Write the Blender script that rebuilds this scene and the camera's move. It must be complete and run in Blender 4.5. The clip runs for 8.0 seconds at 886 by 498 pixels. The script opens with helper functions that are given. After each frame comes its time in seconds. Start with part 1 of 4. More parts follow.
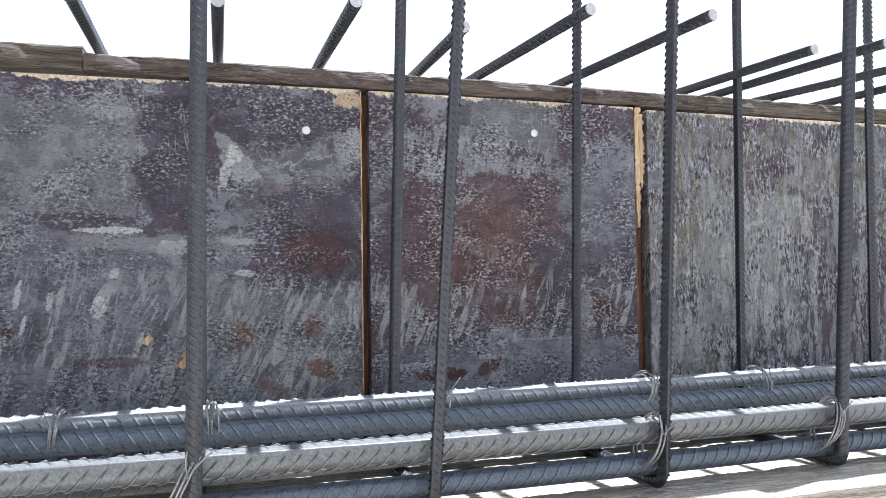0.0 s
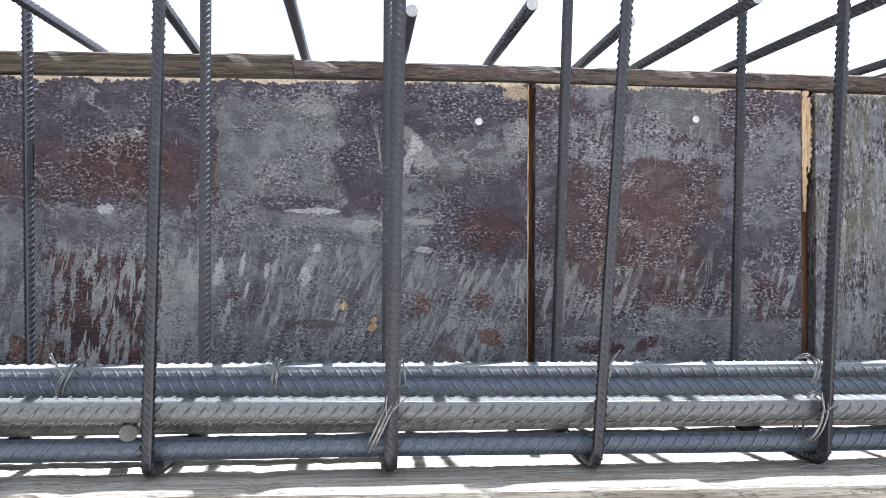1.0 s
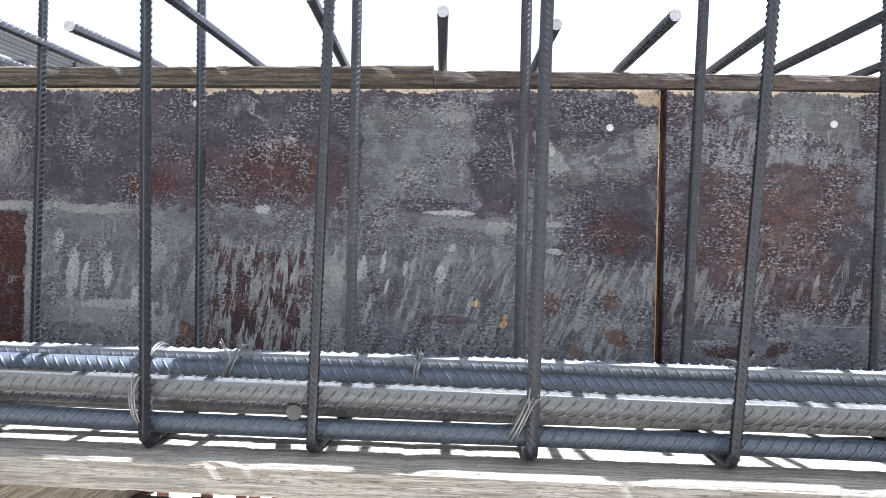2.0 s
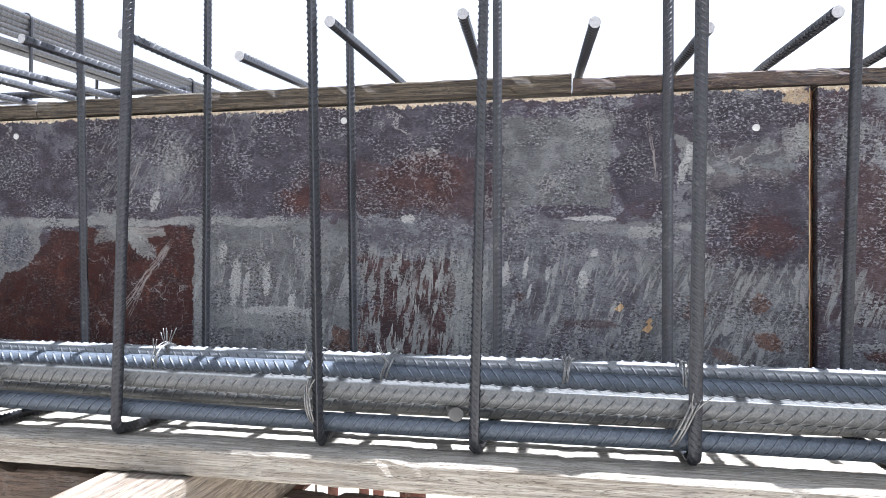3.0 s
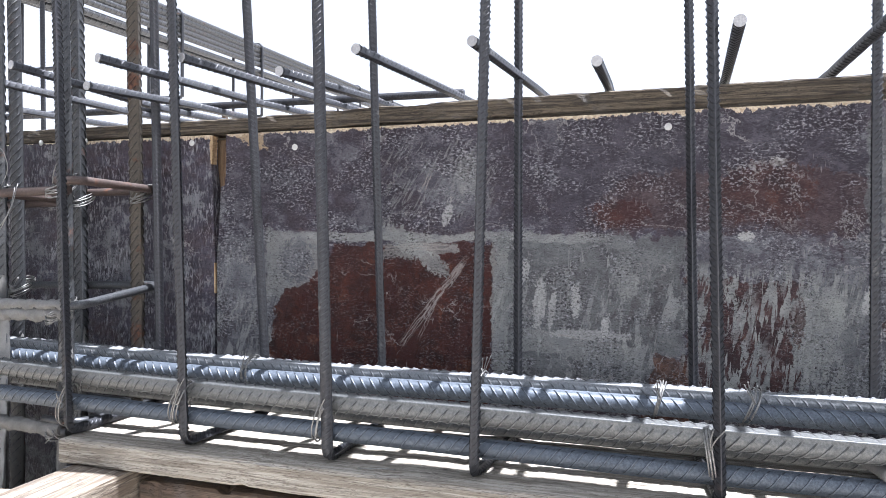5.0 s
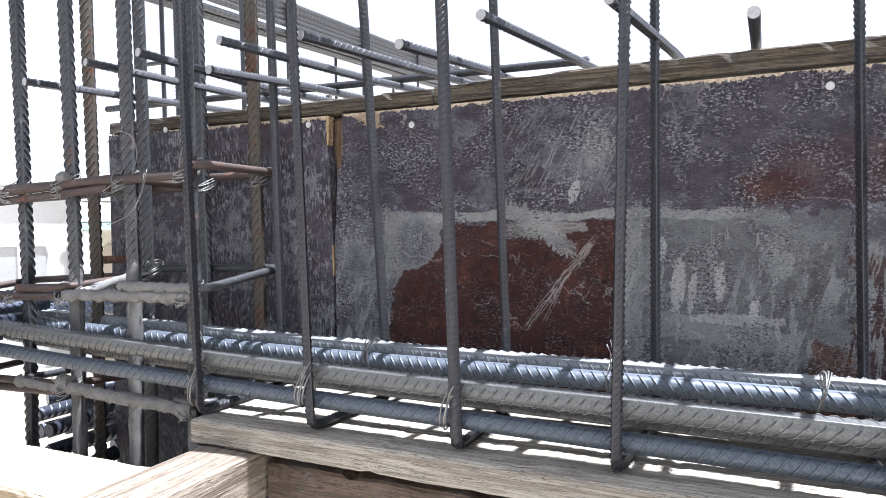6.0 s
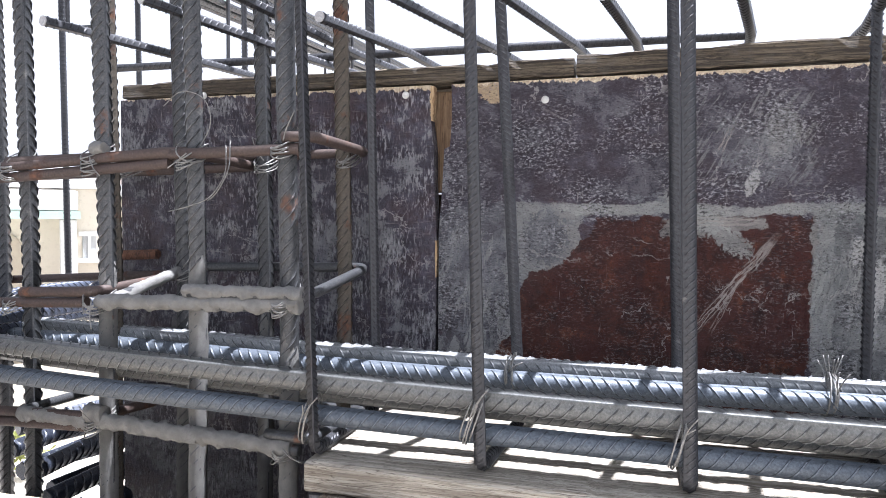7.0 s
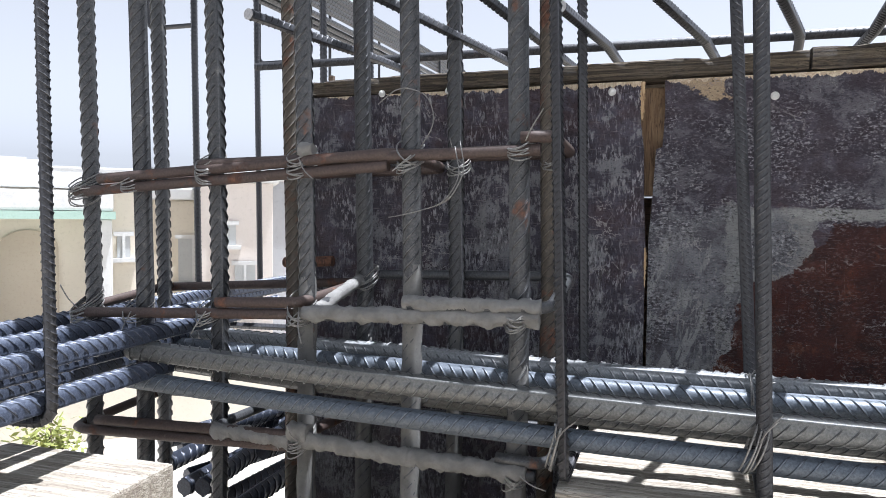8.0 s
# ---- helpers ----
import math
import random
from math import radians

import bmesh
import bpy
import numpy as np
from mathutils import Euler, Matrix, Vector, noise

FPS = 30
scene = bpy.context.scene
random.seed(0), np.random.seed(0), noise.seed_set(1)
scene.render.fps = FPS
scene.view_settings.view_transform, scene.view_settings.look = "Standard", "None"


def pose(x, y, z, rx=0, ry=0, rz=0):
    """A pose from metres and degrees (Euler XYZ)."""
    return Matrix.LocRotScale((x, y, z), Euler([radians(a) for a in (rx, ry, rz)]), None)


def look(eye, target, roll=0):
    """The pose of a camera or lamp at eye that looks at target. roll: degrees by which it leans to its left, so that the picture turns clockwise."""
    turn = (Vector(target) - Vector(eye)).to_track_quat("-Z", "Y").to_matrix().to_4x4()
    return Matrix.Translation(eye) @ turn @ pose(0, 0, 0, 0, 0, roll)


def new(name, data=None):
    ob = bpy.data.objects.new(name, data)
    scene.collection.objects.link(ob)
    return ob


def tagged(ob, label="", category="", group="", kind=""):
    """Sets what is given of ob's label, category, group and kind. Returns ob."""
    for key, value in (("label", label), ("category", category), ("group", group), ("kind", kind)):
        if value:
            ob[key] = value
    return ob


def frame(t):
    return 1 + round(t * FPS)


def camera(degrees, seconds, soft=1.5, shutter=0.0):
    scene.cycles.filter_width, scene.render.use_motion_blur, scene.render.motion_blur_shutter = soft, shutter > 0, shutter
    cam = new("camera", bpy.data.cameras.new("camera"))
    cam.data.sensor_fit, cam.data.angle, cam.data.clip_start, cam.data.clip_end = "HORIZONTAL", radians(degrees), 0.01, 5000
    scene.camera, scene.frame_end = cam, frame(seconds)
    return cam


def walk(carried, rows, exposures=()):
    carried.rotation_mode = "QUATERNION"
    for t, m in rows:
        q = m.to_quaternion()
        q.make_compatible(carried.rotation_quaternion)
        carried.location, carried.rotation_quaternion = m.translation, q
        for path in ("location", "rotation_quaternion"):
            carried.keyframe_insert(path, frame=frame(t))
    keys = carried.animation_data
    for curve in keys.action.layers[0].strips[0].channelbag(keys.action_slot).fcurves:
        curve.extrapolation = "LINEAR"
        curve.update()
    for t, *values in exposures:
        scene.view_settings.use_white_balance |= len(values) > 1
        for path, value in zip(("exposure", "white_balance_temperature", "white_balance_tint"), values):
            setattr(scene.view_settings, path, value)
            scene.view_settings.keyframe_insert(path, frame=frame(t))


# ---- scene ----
cam = camera(65.2, 8.0, soft=0.8)
PATH = [
    (0, (-0.140, -0.763, 0.197), (0.435, 1.151, 0.264), -0.8),
    (0.5, (-0.157, -0.803, 0.185), (0.173, 1.169, 0.229), 0.0),
    (1, (-0.178, -0.826, 0.186), (-0.008, 1.167, 0.220), 0.3),
    (1.5, (-0.200, -0.850, 0.186), (-0.155, 1.149, 0.221), 0.6),
    (2.8, (-0.281, -0.886, 0.189), (-0.584, 1.090, 0.207), 1.2),
    (3, (-0.292, -0.893, 0.191), (-0.641, 1.077, 0.220), 0.5),
    (3.5, (-0.349, -0.894, 0.200), (-0.748, 1.065, 0.241), 0.4),
    (4, (-0.458, -0.894, 0.216), (-0.910, 1.053, 0.263), 0.1),
    (4.5, (-0.552, -0.895, 0.238), (-1.068, 1.036, 0.272), 0.2),
    (5.8, (-0.652, -0.858, 0.235), (-1.396, 0.995, 0.119), 0.1),
    (6, (-0.659, -0.855, 0.234), (-1.480, 0.967, 0.153), -0.4),
    (6.5, (-0.767, -0.834, 0.246), (-1.528, 1.028, 0.241), 0.3),
    (7, (-0.994, -0.814, 0.230), (-1.502, 1.092, 0.136), 0.6),
    (7.5, (-1.163, -0.798, 0.204), (-1.761, 1.089, 0.072), 1.5),
    (8, (-1.216, -0.819, 0.234), (-1.785, 1.097, 0.138), 0.6),
]
walk(cam, [(t, look(eye, target, roll)) for t, eye, target, roll in PATH], [(0, 1.42, 5480, 12), (3, 1.42, 5530, 13), (6, 1.24, 5640, 14), (6.5, 1.35, 5640, 14), (7, 1.30, 5690, 15), (7.5, 1.20, 5700, 14), (8, 0.78, 5680, 12)])


# ---- light ----
SUN_ELEV, SUN_AZ = 76.8, 78.9         # degrees; azimuth from +y towards +x
world = bpy.data.worlds.new("world")
scene.world = world
world.use_nodes = True
wt = world.node_tree
sky = wt.nodes.new("ShaderNodeTexSky")
sky.sky_type = 'NISHITA'
sky.sun_disc = False
sky.sun_elevation = radians(SUN_ELEV)
sky.sun_rotation = radians(SUN_AZ % 360)
sky.air_density, sky.dust_density, sky.ozone_density = 1.0, 1.8, 0.6
haze = wt.nodes.new("ShaderNodeHueSaturation")   # dusty, nearly white sky
haze.inputs["Saturation"].default_value = 0.04
wt.links.new(sky.outputs[0], haze.inputs["Color"])
wt.links.new(haze.outputs[0], wt.nodes["Background"].inputs["Color"])
wt.nodes["Background"].inputs["Strength"].default_value = 0.108
sun = new("sun", bpy.data.lights.new("sun", 'SUN'))
sun.data.energy, sun.data.angle, sun.data.color = 7.5, radians(0.55), (1.0, 0.96, 0.9)
ce, se = math.cos(radians(SUN_ELEV)), math.sin(radians(SUN_ELEV))
sun.matrix_world = look((ce * math.sin(radians(SUN_AZ)) * 10, ce * math.cos(radians(SUN_AZ)) * 10, se * 10), (0, 0, 0))


# ---- material helpers ----
class Nodes:
    """A short way to wire a node material."""
    def __init__(self, name, rough=0.7, metal=0.0):
        self.mat = bpy.data.materials.new(name)
        self.mat.use_nodes = True
        self.t = self.mat.node_tree
        self.b = self.t.nodes["Principled BSDF"]
        self.b.inputs["Roughness"].default_value = rough
        self.b.inputs["Metallic"].default_value = metal
        self.tc = self.t.nodes.new("ShaderNodeTexCoord")
        self.obj = self.tc.outputs["Object"]

    def put(self, socket, v):
        if isinstance(v, bpy.types.NodeSocket):
            self.t.links.new(v, socket)
        elif isinstance(v, (tuple, list)) and len(v) == 3 and socket.type == 'RGBA':
            socket.default_value = (*v, 1)
        else:
            socket.default_value = v

    def scaled(self, s, loc=(0, 0, 0), rot=(0, 0, 0), src=None):
        n = self.t.nodes.new("ShaderNodeMapping")
        n.inputs["Scale"].default_value = s if isinstance(s, tuple) else (s, s, s)
        n.inputs["Location"].default_value = loc
        n.inputs["Rotation"].default_value = rot
        self.t.links.new(src or self.obj, n.inputs["Vector"])
        return n.outputs[0]

    def noise(self, vec, scale=1.0, detail=5.0, rough=0.6, dist=0.0):
        n = self.t.nodes.new("ShaderNodeTexNoise")
        self.t.links.new(vec, n.inputs["Vector"])
        n.inputs["Scale"].default_value, n.inputs["Detail"].default_value = scale, detail
        n.inputs["Roughness"].default_value, n.inputs["Distortion"].default_value = rough, dist
        return n.outputs["Fac"]

    def voronoi(self, vec, scale=1.0, feature='F1'):
        n = self.t.nodes.new("ShaderNodeTexVoronoi")
        n.feature = feature
        self.t.links.new(vec, n.inputs["Vector"])
        n.inputs["Scale"].default_value = scale
        return n.outputs["Distance"]

    def vec(self, op, a, b=None):
        n = self.t.nodes.new("ShaderNodeVectorMath")
        n.operation = op
        self.t.links.new(a, n.inputs[0])
        if b is not None:
            n.inputs[1].default_value = b
        return n.outputs["Value"] if op in ('LENGTH', 'DOT_PRODUCT') else n.outputs["Vector"]

    def local(self, src, cx, cz, rx, rz, turn=0.0):
        """Coordinates in which an oval or box round (cx, cz) reaches from -1 to 1."""
        n = self.t.nodes.new("ShaderNodeMapping")
        n.vector_type = 'TEXTURE'
        self.t.links.new(src, n.inputs["Vector"])
        n.inputs["Location"].default_value = (cx, 0, cz)
        n.inputs["Rotation"].default_value = (0, turn, 0)
        n.inputs["Scale"].default_value = (rx, 1, rz)
        return n.outputs[0]

    def step(self, v, a, b, top=1.0):
        """Smooth ramp of v: 0 at a, top at b."""
        n = self.t.nodes.new("ShaderNodeMapRange")
        n.interpolation_type = 'SMOOTHSTEP'
        self.put(n.inputs["Value"], v)
        lo, hi = (a, b) if a < b else (b, a)
        n.inputs["From Min"].default_value, n.inputs["From Max"].default_value = lo, hi
        n.inputs["To Min"].default_value, n.inputs["To Max"].default_value = (0, top) if a < b else (top, 0)
        return n.outputs["Result"]

    def math(self, op, a, b=0.0):
        n = self.t.nodes.new("ShaderNodeMath")
        n.operation = op
        self.put(n.inputs[0], a)
        self.put(n.inputs[1], b)
        return n.outputs[0]

    def mul(self, *v):
        out = v[0]
        for x in v[1:]:
            out = self.math('MULTIPLY', out, x)
        return out

    def most(self, *v):
        out = v[0]
        for x in v[1:]:
            out = self.math('MAXIMUM', out, x)
        return out

    def mix(self, fac, a, b):
        n = self.t.nodes.new("ShaderNodeMix")
        n.data_type = 'RGBA'
        self.put(n.inputs["Factor"], fac)
        self.put(n.inputs[6], a)
        self.put(n.inputs[7], b)
        return n.outputs[2]

    def t_mix(self, a, b):
        """Object coordinates shifted by a along x and b along z."""
        c = self.t.nodes.new("ShaderNodeCombineXYZ")
        self.put(c.inputs[0], a)
        self.put(c.inputs[2], b)
        v = self.t.nodes.new("ShaderNodeVectorMath")
        self.t.links.new(self.obj, v.inputs[0])
        self.t.links.new(c.outputs[0], v.inputs[1])
        return v.outputs[0]

    def leaning(self, slope):
        """Object coordinates in which lines that lean by slope (x for each z) stand upright."""
        a = self.axes()
        return self.t_mix(self.math('MULTIPLY', a[2], -slope), 0.0)

    def axes(self, src=None):
        n = self.t.nodes.new("ShaderNodeSeparateXYZ")
        self.t.links.new(src or self.obj, n.inputs[0])
        return n.outputs

    def random(self):
        return self.t.nodes.new("ShaderNodeObjectInfo").outputs["Random"]

    def bump(self, height, strength=0.3, dist=0.001):
        n = self.t.nodes.new("ShaderNodeBump")
        n.inputs["Strength"].default_value, n.inputs["Distance"].default_value = strength, dist
        self.t.links.new(height, n.inputs["Height"])
        self.t.links.new(n.outputs[0], self.b.inputs["Normal"])

    def done(self, color=None, rough=None, metal=None):
        if color is not None:
            self.put(self.b.inputs["Base Color"], color)
        if rough is not None:
            self.put(self.b.inputs["Roughness"], rough)
        if metal is not None:
            self.put(self.b.inputs["Metallic"], metal)
        return self.mat


def steel(name, base, light, rust=0.0, dust=0.0, metal=0.75, rough=0.45):
    """Ribbed reinforcing steel with mill scale, rust and cement dust."""
    n = Nodes(name)
    fine = n.noise(n.scaled(420), 1, 4, 0.7)
    big = n.noise(n.scaled(26), 1, 5, 0.65)
    col = n.mix(n.step(fine, 0.25, 0.85), base, light)
    rusty = n.step(big, 0.62 - 0.35 * rust, 0.72 - 0.3 * rust) if rust > 0 else n.mul(n.step(big, 0.62, 0.75), 0.22)
    rc = n.mix(n.step(n.noise(n.scaled(140), 1, 5, 0.7), 0.35, 0.7), (0.06, 0.033, 0.026), (0.16, 0.078, 0.047))
    col = n.mix(rusty, col, rc)
    blot = n.noise(n.scaled(60, (3, 1, 7)), 1, 6, 0.7)
    dusty = n.mul(n.step(blot, 0.62 - 0.3 * dust, 0.8 - 0.25 * dust), 0.35 + 0.6 * dust)
    col = n.mix(dusty, col, (0.33, 0.32, 0.29))
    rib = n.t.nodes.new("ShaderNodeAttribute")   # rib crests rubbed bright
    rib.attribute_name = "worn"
    rub = n.mul(rib.outputs["Fac"], n.step(fine, 0.2, 0.6), 0.22)
    col = n.mix(rub, col, tuple(min(0.5, 1.6 * v + 0.06) for v in light))
    flank_shade = n.mul(n.step(rib.outputs["Fac"], 0.03, 0.3), n.step(rib.outputs["Fac"], 0.95, 0.6), 0.8)   # shade along both flanks of each rib, put into the colour
    col = n.mix(flank_shade, col, tuple(0.22 * v for v in base))
    off = n.most(rusty, dusty)
    n.bump(n.noise(n.scaled(900), 1, 3, 0.7), 0.25, 0.0006)
    return n.done(col, n.math('ADD', n.mul(off, 0.4), rough), n.mul(n.math('SUBTRACT', 1.0, off), metal))


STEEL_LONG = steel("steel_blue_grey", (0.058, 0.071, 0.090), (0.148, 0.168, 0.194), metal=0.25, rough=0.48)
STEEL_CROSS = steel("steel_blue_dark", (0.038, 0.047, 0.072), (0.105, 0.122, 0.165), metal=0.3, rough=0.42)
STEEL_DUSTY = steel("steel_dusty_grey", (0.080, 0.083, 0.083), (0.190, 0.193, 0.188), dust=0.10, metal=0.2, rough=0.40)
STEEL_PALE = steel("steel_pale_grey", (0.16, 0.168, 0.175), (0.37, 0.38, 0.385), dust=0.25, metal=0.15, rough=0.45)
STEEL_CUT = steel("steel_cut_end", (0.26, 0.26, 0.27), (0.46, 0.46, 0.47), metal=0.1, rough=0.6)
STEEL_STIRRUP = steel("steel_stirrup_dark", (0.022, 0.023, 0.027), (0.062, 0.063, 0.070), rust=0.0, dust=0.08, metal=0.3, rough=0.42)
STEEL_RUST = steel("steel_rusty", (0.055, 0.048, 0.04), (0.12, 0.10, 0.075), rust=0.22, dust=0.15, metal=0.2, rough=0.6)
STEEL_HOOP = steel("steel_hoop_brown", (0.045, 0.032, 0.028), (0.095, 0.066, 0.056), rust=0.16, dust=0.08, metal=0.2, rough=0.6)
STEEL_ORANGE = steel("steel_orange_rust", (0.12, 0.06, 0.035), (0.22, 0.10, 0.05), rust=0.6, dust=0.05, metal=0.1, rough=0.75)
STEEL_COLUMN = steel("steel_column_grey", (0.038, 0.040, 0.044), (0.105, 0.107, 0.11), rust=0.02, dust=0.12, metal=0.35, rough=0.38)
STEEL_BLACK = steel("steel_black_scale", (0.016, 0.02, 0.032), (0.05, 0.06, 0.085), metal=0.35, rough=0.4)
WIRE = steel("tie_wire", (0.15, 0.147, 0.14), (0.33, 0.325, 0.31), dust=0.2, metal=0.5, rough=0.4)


def timber(name, a, b, c, along=(6, 90, 90), streak=0.5):
    """Weathered sawn timber; grain runs along x of the object."""
    n = Nodes(name, 0.85)
    v = n.scaled(along)
    g = n.noise(v, 1.5, 6, 0.65, 0.6)
    f = n.noise(n.scaled((along[0] * 4, along[1] * 5, along[2] * 5)), 1, 3, 0.7)
    col = n.mix(n.step(g, 0.40, 0.60), a, b)
    col = n.mix(n.mul(n.step(f, 0.5, 0.75), streak), col, c)
    stain = n.noise(n.scaled(14), 1, 6, 0.7)
    col = n.mix(n.mul(n.step(stain, 0.52, 0.68), 0.5), col, tuple(0.5 * v + 0.10 for v in b))
    ring = n.noise(n.scaled((along[0] * 1.5, along[1] * 1.1, along[2] * 1.1), (1, 2, 3)), 1, 3, 0.6, 2.2)
    col = n.mix(n.mul(n.step(n.math('ABSOLUTE', n.math('SUBTRACT', ring, 0.5)), 0.022, 0.006), 0.8), col, c)
    n.bump(n.math('ADD', g, n.mul(f, 0.7)), 0.9, 0.003)
    return n.done(col)


WOOD_GREY = timber("timber_weathered", (0.46, 0.425, 0.36), (0.27, 0.238, 0.19), (0.095, 0.074, 0.056), (5, 110, 170), 0.8)
WOOD_PLANK = timber("timber_plank_cream", (0.50, 0.44, 0.34), (0.36, 0.29, 0.20), (0.20, 0.15, 0.10), (5, 45, 45), 0.5)
WOOD_LIP = timber("timber_lip", (0.150, 0.122, 0.085), (0.046, 0.036, 0.027), (0.013, 0.010, 0.009), (7, 150, 260), 1.0)
WOOD_PAINTED = timber("timber_flaking_film", (0.080, 0.058, 0.050), (0.022, 0.016, 0.018), (0.17, 0.13, 0.085), (9, 110, 120), 0.6)
WOOD_FRESH = timber("timber_fresh_split", (0.52, 0.40, 0.25), (0.36, 0.235, 0.12), (0.16, 0.085, 0.04), (110, 110, 8), 0.6)
WOOD_BROWN = timber("timber_red_brown", (0.24, 0.11, 0.055), (0.13, 0.055, 0.03), (0.05, 0.025, 0.016), (90, 90, 6), 0.6)
WOOD_STUD = timber("timber_stud_tan", (0.27, 0.185, 0.11), (0.17, 0.105, 0.06), (0.07, 0.04, 0.025), (90, 90, 6), 0.6)
WOOD_DARK = timber("timber_dark", (0.12, 0.085, 0.06), (0.07, 0.05, 0.036), (0.03, 0.02, 0.016))
WOOD_JOIST = timber("timber_joist", (0.29, 0.25, 0.195), (0.14, 0.108, 0.078), (0.045, 0.032, 0.024), (90, 5, 90), 0.8)


def film_ply(name, grey=0.5, red=0.35, green=0.0, lower=1.0, patches=(), strokes=(), top=0.4025, slope=0.0, seed=0.0, lean=0.12, speck=1.0, late=(), spots=(), regions=(), runs=(), dash=(225, 370), span=(-9, 9)):
    """Worn film-faced plywood: dark phenolic film, cement film, crackle, scratches and runs. x and z are metres on the form."""
    n = Nodes(name, 0.55)
    lo, hi = span                       # keep only the marks that lie on this stretch of the sheet
    patches, late, runs = ([f for f in fs if f[0] < hi + 0.06 and f[1] > lo - 0.06] for fs in (patches, late, runs))
    spots = [f for f in spots if lo - 0.05 < f[0] + f[2] and f[0] - f[2] < hi + 0.05]
    strokes = [f for f in strokes if f[0] < hi + 0.03 and f[2] > lo - 0.03]
    regions = [f for f in regions if min(q[0] for q in f[0]) < hi + 0.03 and max(q[0] for q in f[0]) > lo - 0.03]
    off = (seed, seed * 1.7, seed * 0.6)
    ax = n.axes()
    w1 = n.math('ADD', n.mul(n.math('SUBTRACT', n.noise(n.scaled(13, off), 1, 3, 0.6), 0.5), 0.10), n.mul(n.math('SUBTRACT', n.noise(n.scaled(62, off), 1, 4, 0.7), 0.5), 0.045))
    w2 = n.math('ADD', n.mul(n.math('SUBTRACT', n.noise(n.scaled(12, (off[0] + 9, 2, 5)), 1, 3, 0.6), 0.5), 0.075), n.mul(n.math('SUBTRACT', n.noise(n.scaled(66, (off[0] + 9, 2, 5)), 1, 4, 0.7), 0.5), 0.04))
    x, z = n.math('ADD', ax[0], w1), n.math('ADD', ax[2], w2)
    big = n.noise(n.scaled((8, 8, 10), off), 1, 6, 0.62, 0.4)
    mid = n.noise(n.scaled((34, 34, 44), (off[0] + 4, 1, 2)), 1, 7, 0.7, 0.7)
    fine = n.noise(n.scaled((dash[0], dash[0], dash[1]), off), 1, 5, 0.72, 0.5)
    pin = n.noise(n.scaled((330, 330, 800), off), 1, 3, 0.7, 0.3)
    film = n.mix(n.step(big, 0.48 - 0.2 * red, 0.66 - 0.1 * red), (0.050, 0.045, 0.061), (0.070, 0.048, 0.056))
    film = n.mix(n.step(mid, 0.42, 0.68), film, (0.092, 0.090, 0.120))
    cement = n.mix(n.step(mid, 0.32, 0.72), (0.117, 0.118, 0.135), (0.246, 0.249, 0.264))
    if green:
        cement = n.mix(n.mul(n.step(n.noise(n.scaled((70, 70, 8), off), 1, 5, 0.7), 0.4, 0.6), green), cement, (0.135, 0.128, 0.085))
    cover = n.math('ADD', n.mul(mid, 0.6), n.mul(fine, 0.4))
    cover = n.math('ADD', cover, n.mul(n.math('SUBTRACT', big, 0.5), -0.7))
    mask = n.step(cover, 0.63 - 0.28 * grey, 0.68 - 0.28 * grey)
    col = n.mix(n.mul(mask, 0.85), film, cement)
    xs, zs = n.math('ADD', ax[0], n.mul(w1, 0.5)), n.math('ADD', ax[2], n.mul(w2, 0.32))
    made, reds = {}, []

    def flat(a, b):
        c = n.t.nodes.new("ShaderNodeCombineXYZ")
        n.put(c.inputs[0], a)
        n.put(c.inputs[2], b)
        return c.outputs[0]

    loose, close, plain = flat(x, z), flat(xs, zs), flat(ax[0], ax[2])
    tight = flat(n.math('ADD', ax[0], n.mul(w1, 0.12)), n.math('ADD', ax[2], n.mul(w2, 0.10)))

    def tint(kind):
        """Colour of one kind of surface, made once."""
        if kind in made:
            return made[kind]
        if kind == "red":
            c = n.mix(n.step(mid, 0.34, 0.66), (0.026, 0.010, 0.009), (0.078, 0.025, 0.017))
            c = n.mix(n.step(n.noise(n.scaled((20, 20, 14), off), 1, 4), 0.45, 0.62), c, (0.050, 0.016, 0.014))
            c = n.mix(n.mul(n.step(n.noise(n.scaled((26, 26, 19), (off[0] + 3, 8, 1)), 1, 5, 0.65), 0.57, 0.68), 0.7), c, (0.135, 0.047, 0.022))
        elif kind == "grey":
            c = n.mix(n.step(mid, 0.36, 0.62), (0.094, 0.096, 0.112), (0.187, 0.19, 0.205))
        elif kind == "pale":
            c = n.mix(n.step(mid, 0.4, 0.6), (0.345, 0.352, 0.335), (0.235, 0.243, 0.240))
        elif kind == "olive":
            c = n.mix(n.step(mid, 0.36, 0.64), (0.112, 0.117, 0.122), (0.188, 0.195, 0.194))
        elif kind == "orange":
            c = n.mix(n.step(mid, 0.38, 0.62), (0.060, 0.024, 0.016), (0.155, 0.062, 0.028))
        elif kind == "white":
            c = n.mix(n.step(fine, 0.35, 0.6), (0.34, 0.338, 0.33), (0.54, 0.535, 0.52))
        elif kind == "bare":
            c = n.mix(n.step(fine, 0.4, 0.7), (0.56, 0.44, 0.29), (0.34, 0.23, 0.13))
        elif kind == "rust":
            c = n.mix(n.step(mid, 0.4, 0.65), (0.062, 0.036, 0.037), (0.098, 0.060, 0.053))
        elif kind == "hole":
            c = n.mix(n.step(mid, 0.4, 0.6), (0.008, 0.007, 0.007), (0.012, 0.010, 0.010))
        else:
            c = n.mix(n.step(mid, 0.38, 0.66), (0.041, 0.036, 0.048), (0.082, 0.074, 0.091))
        made[kind] = c
        return c

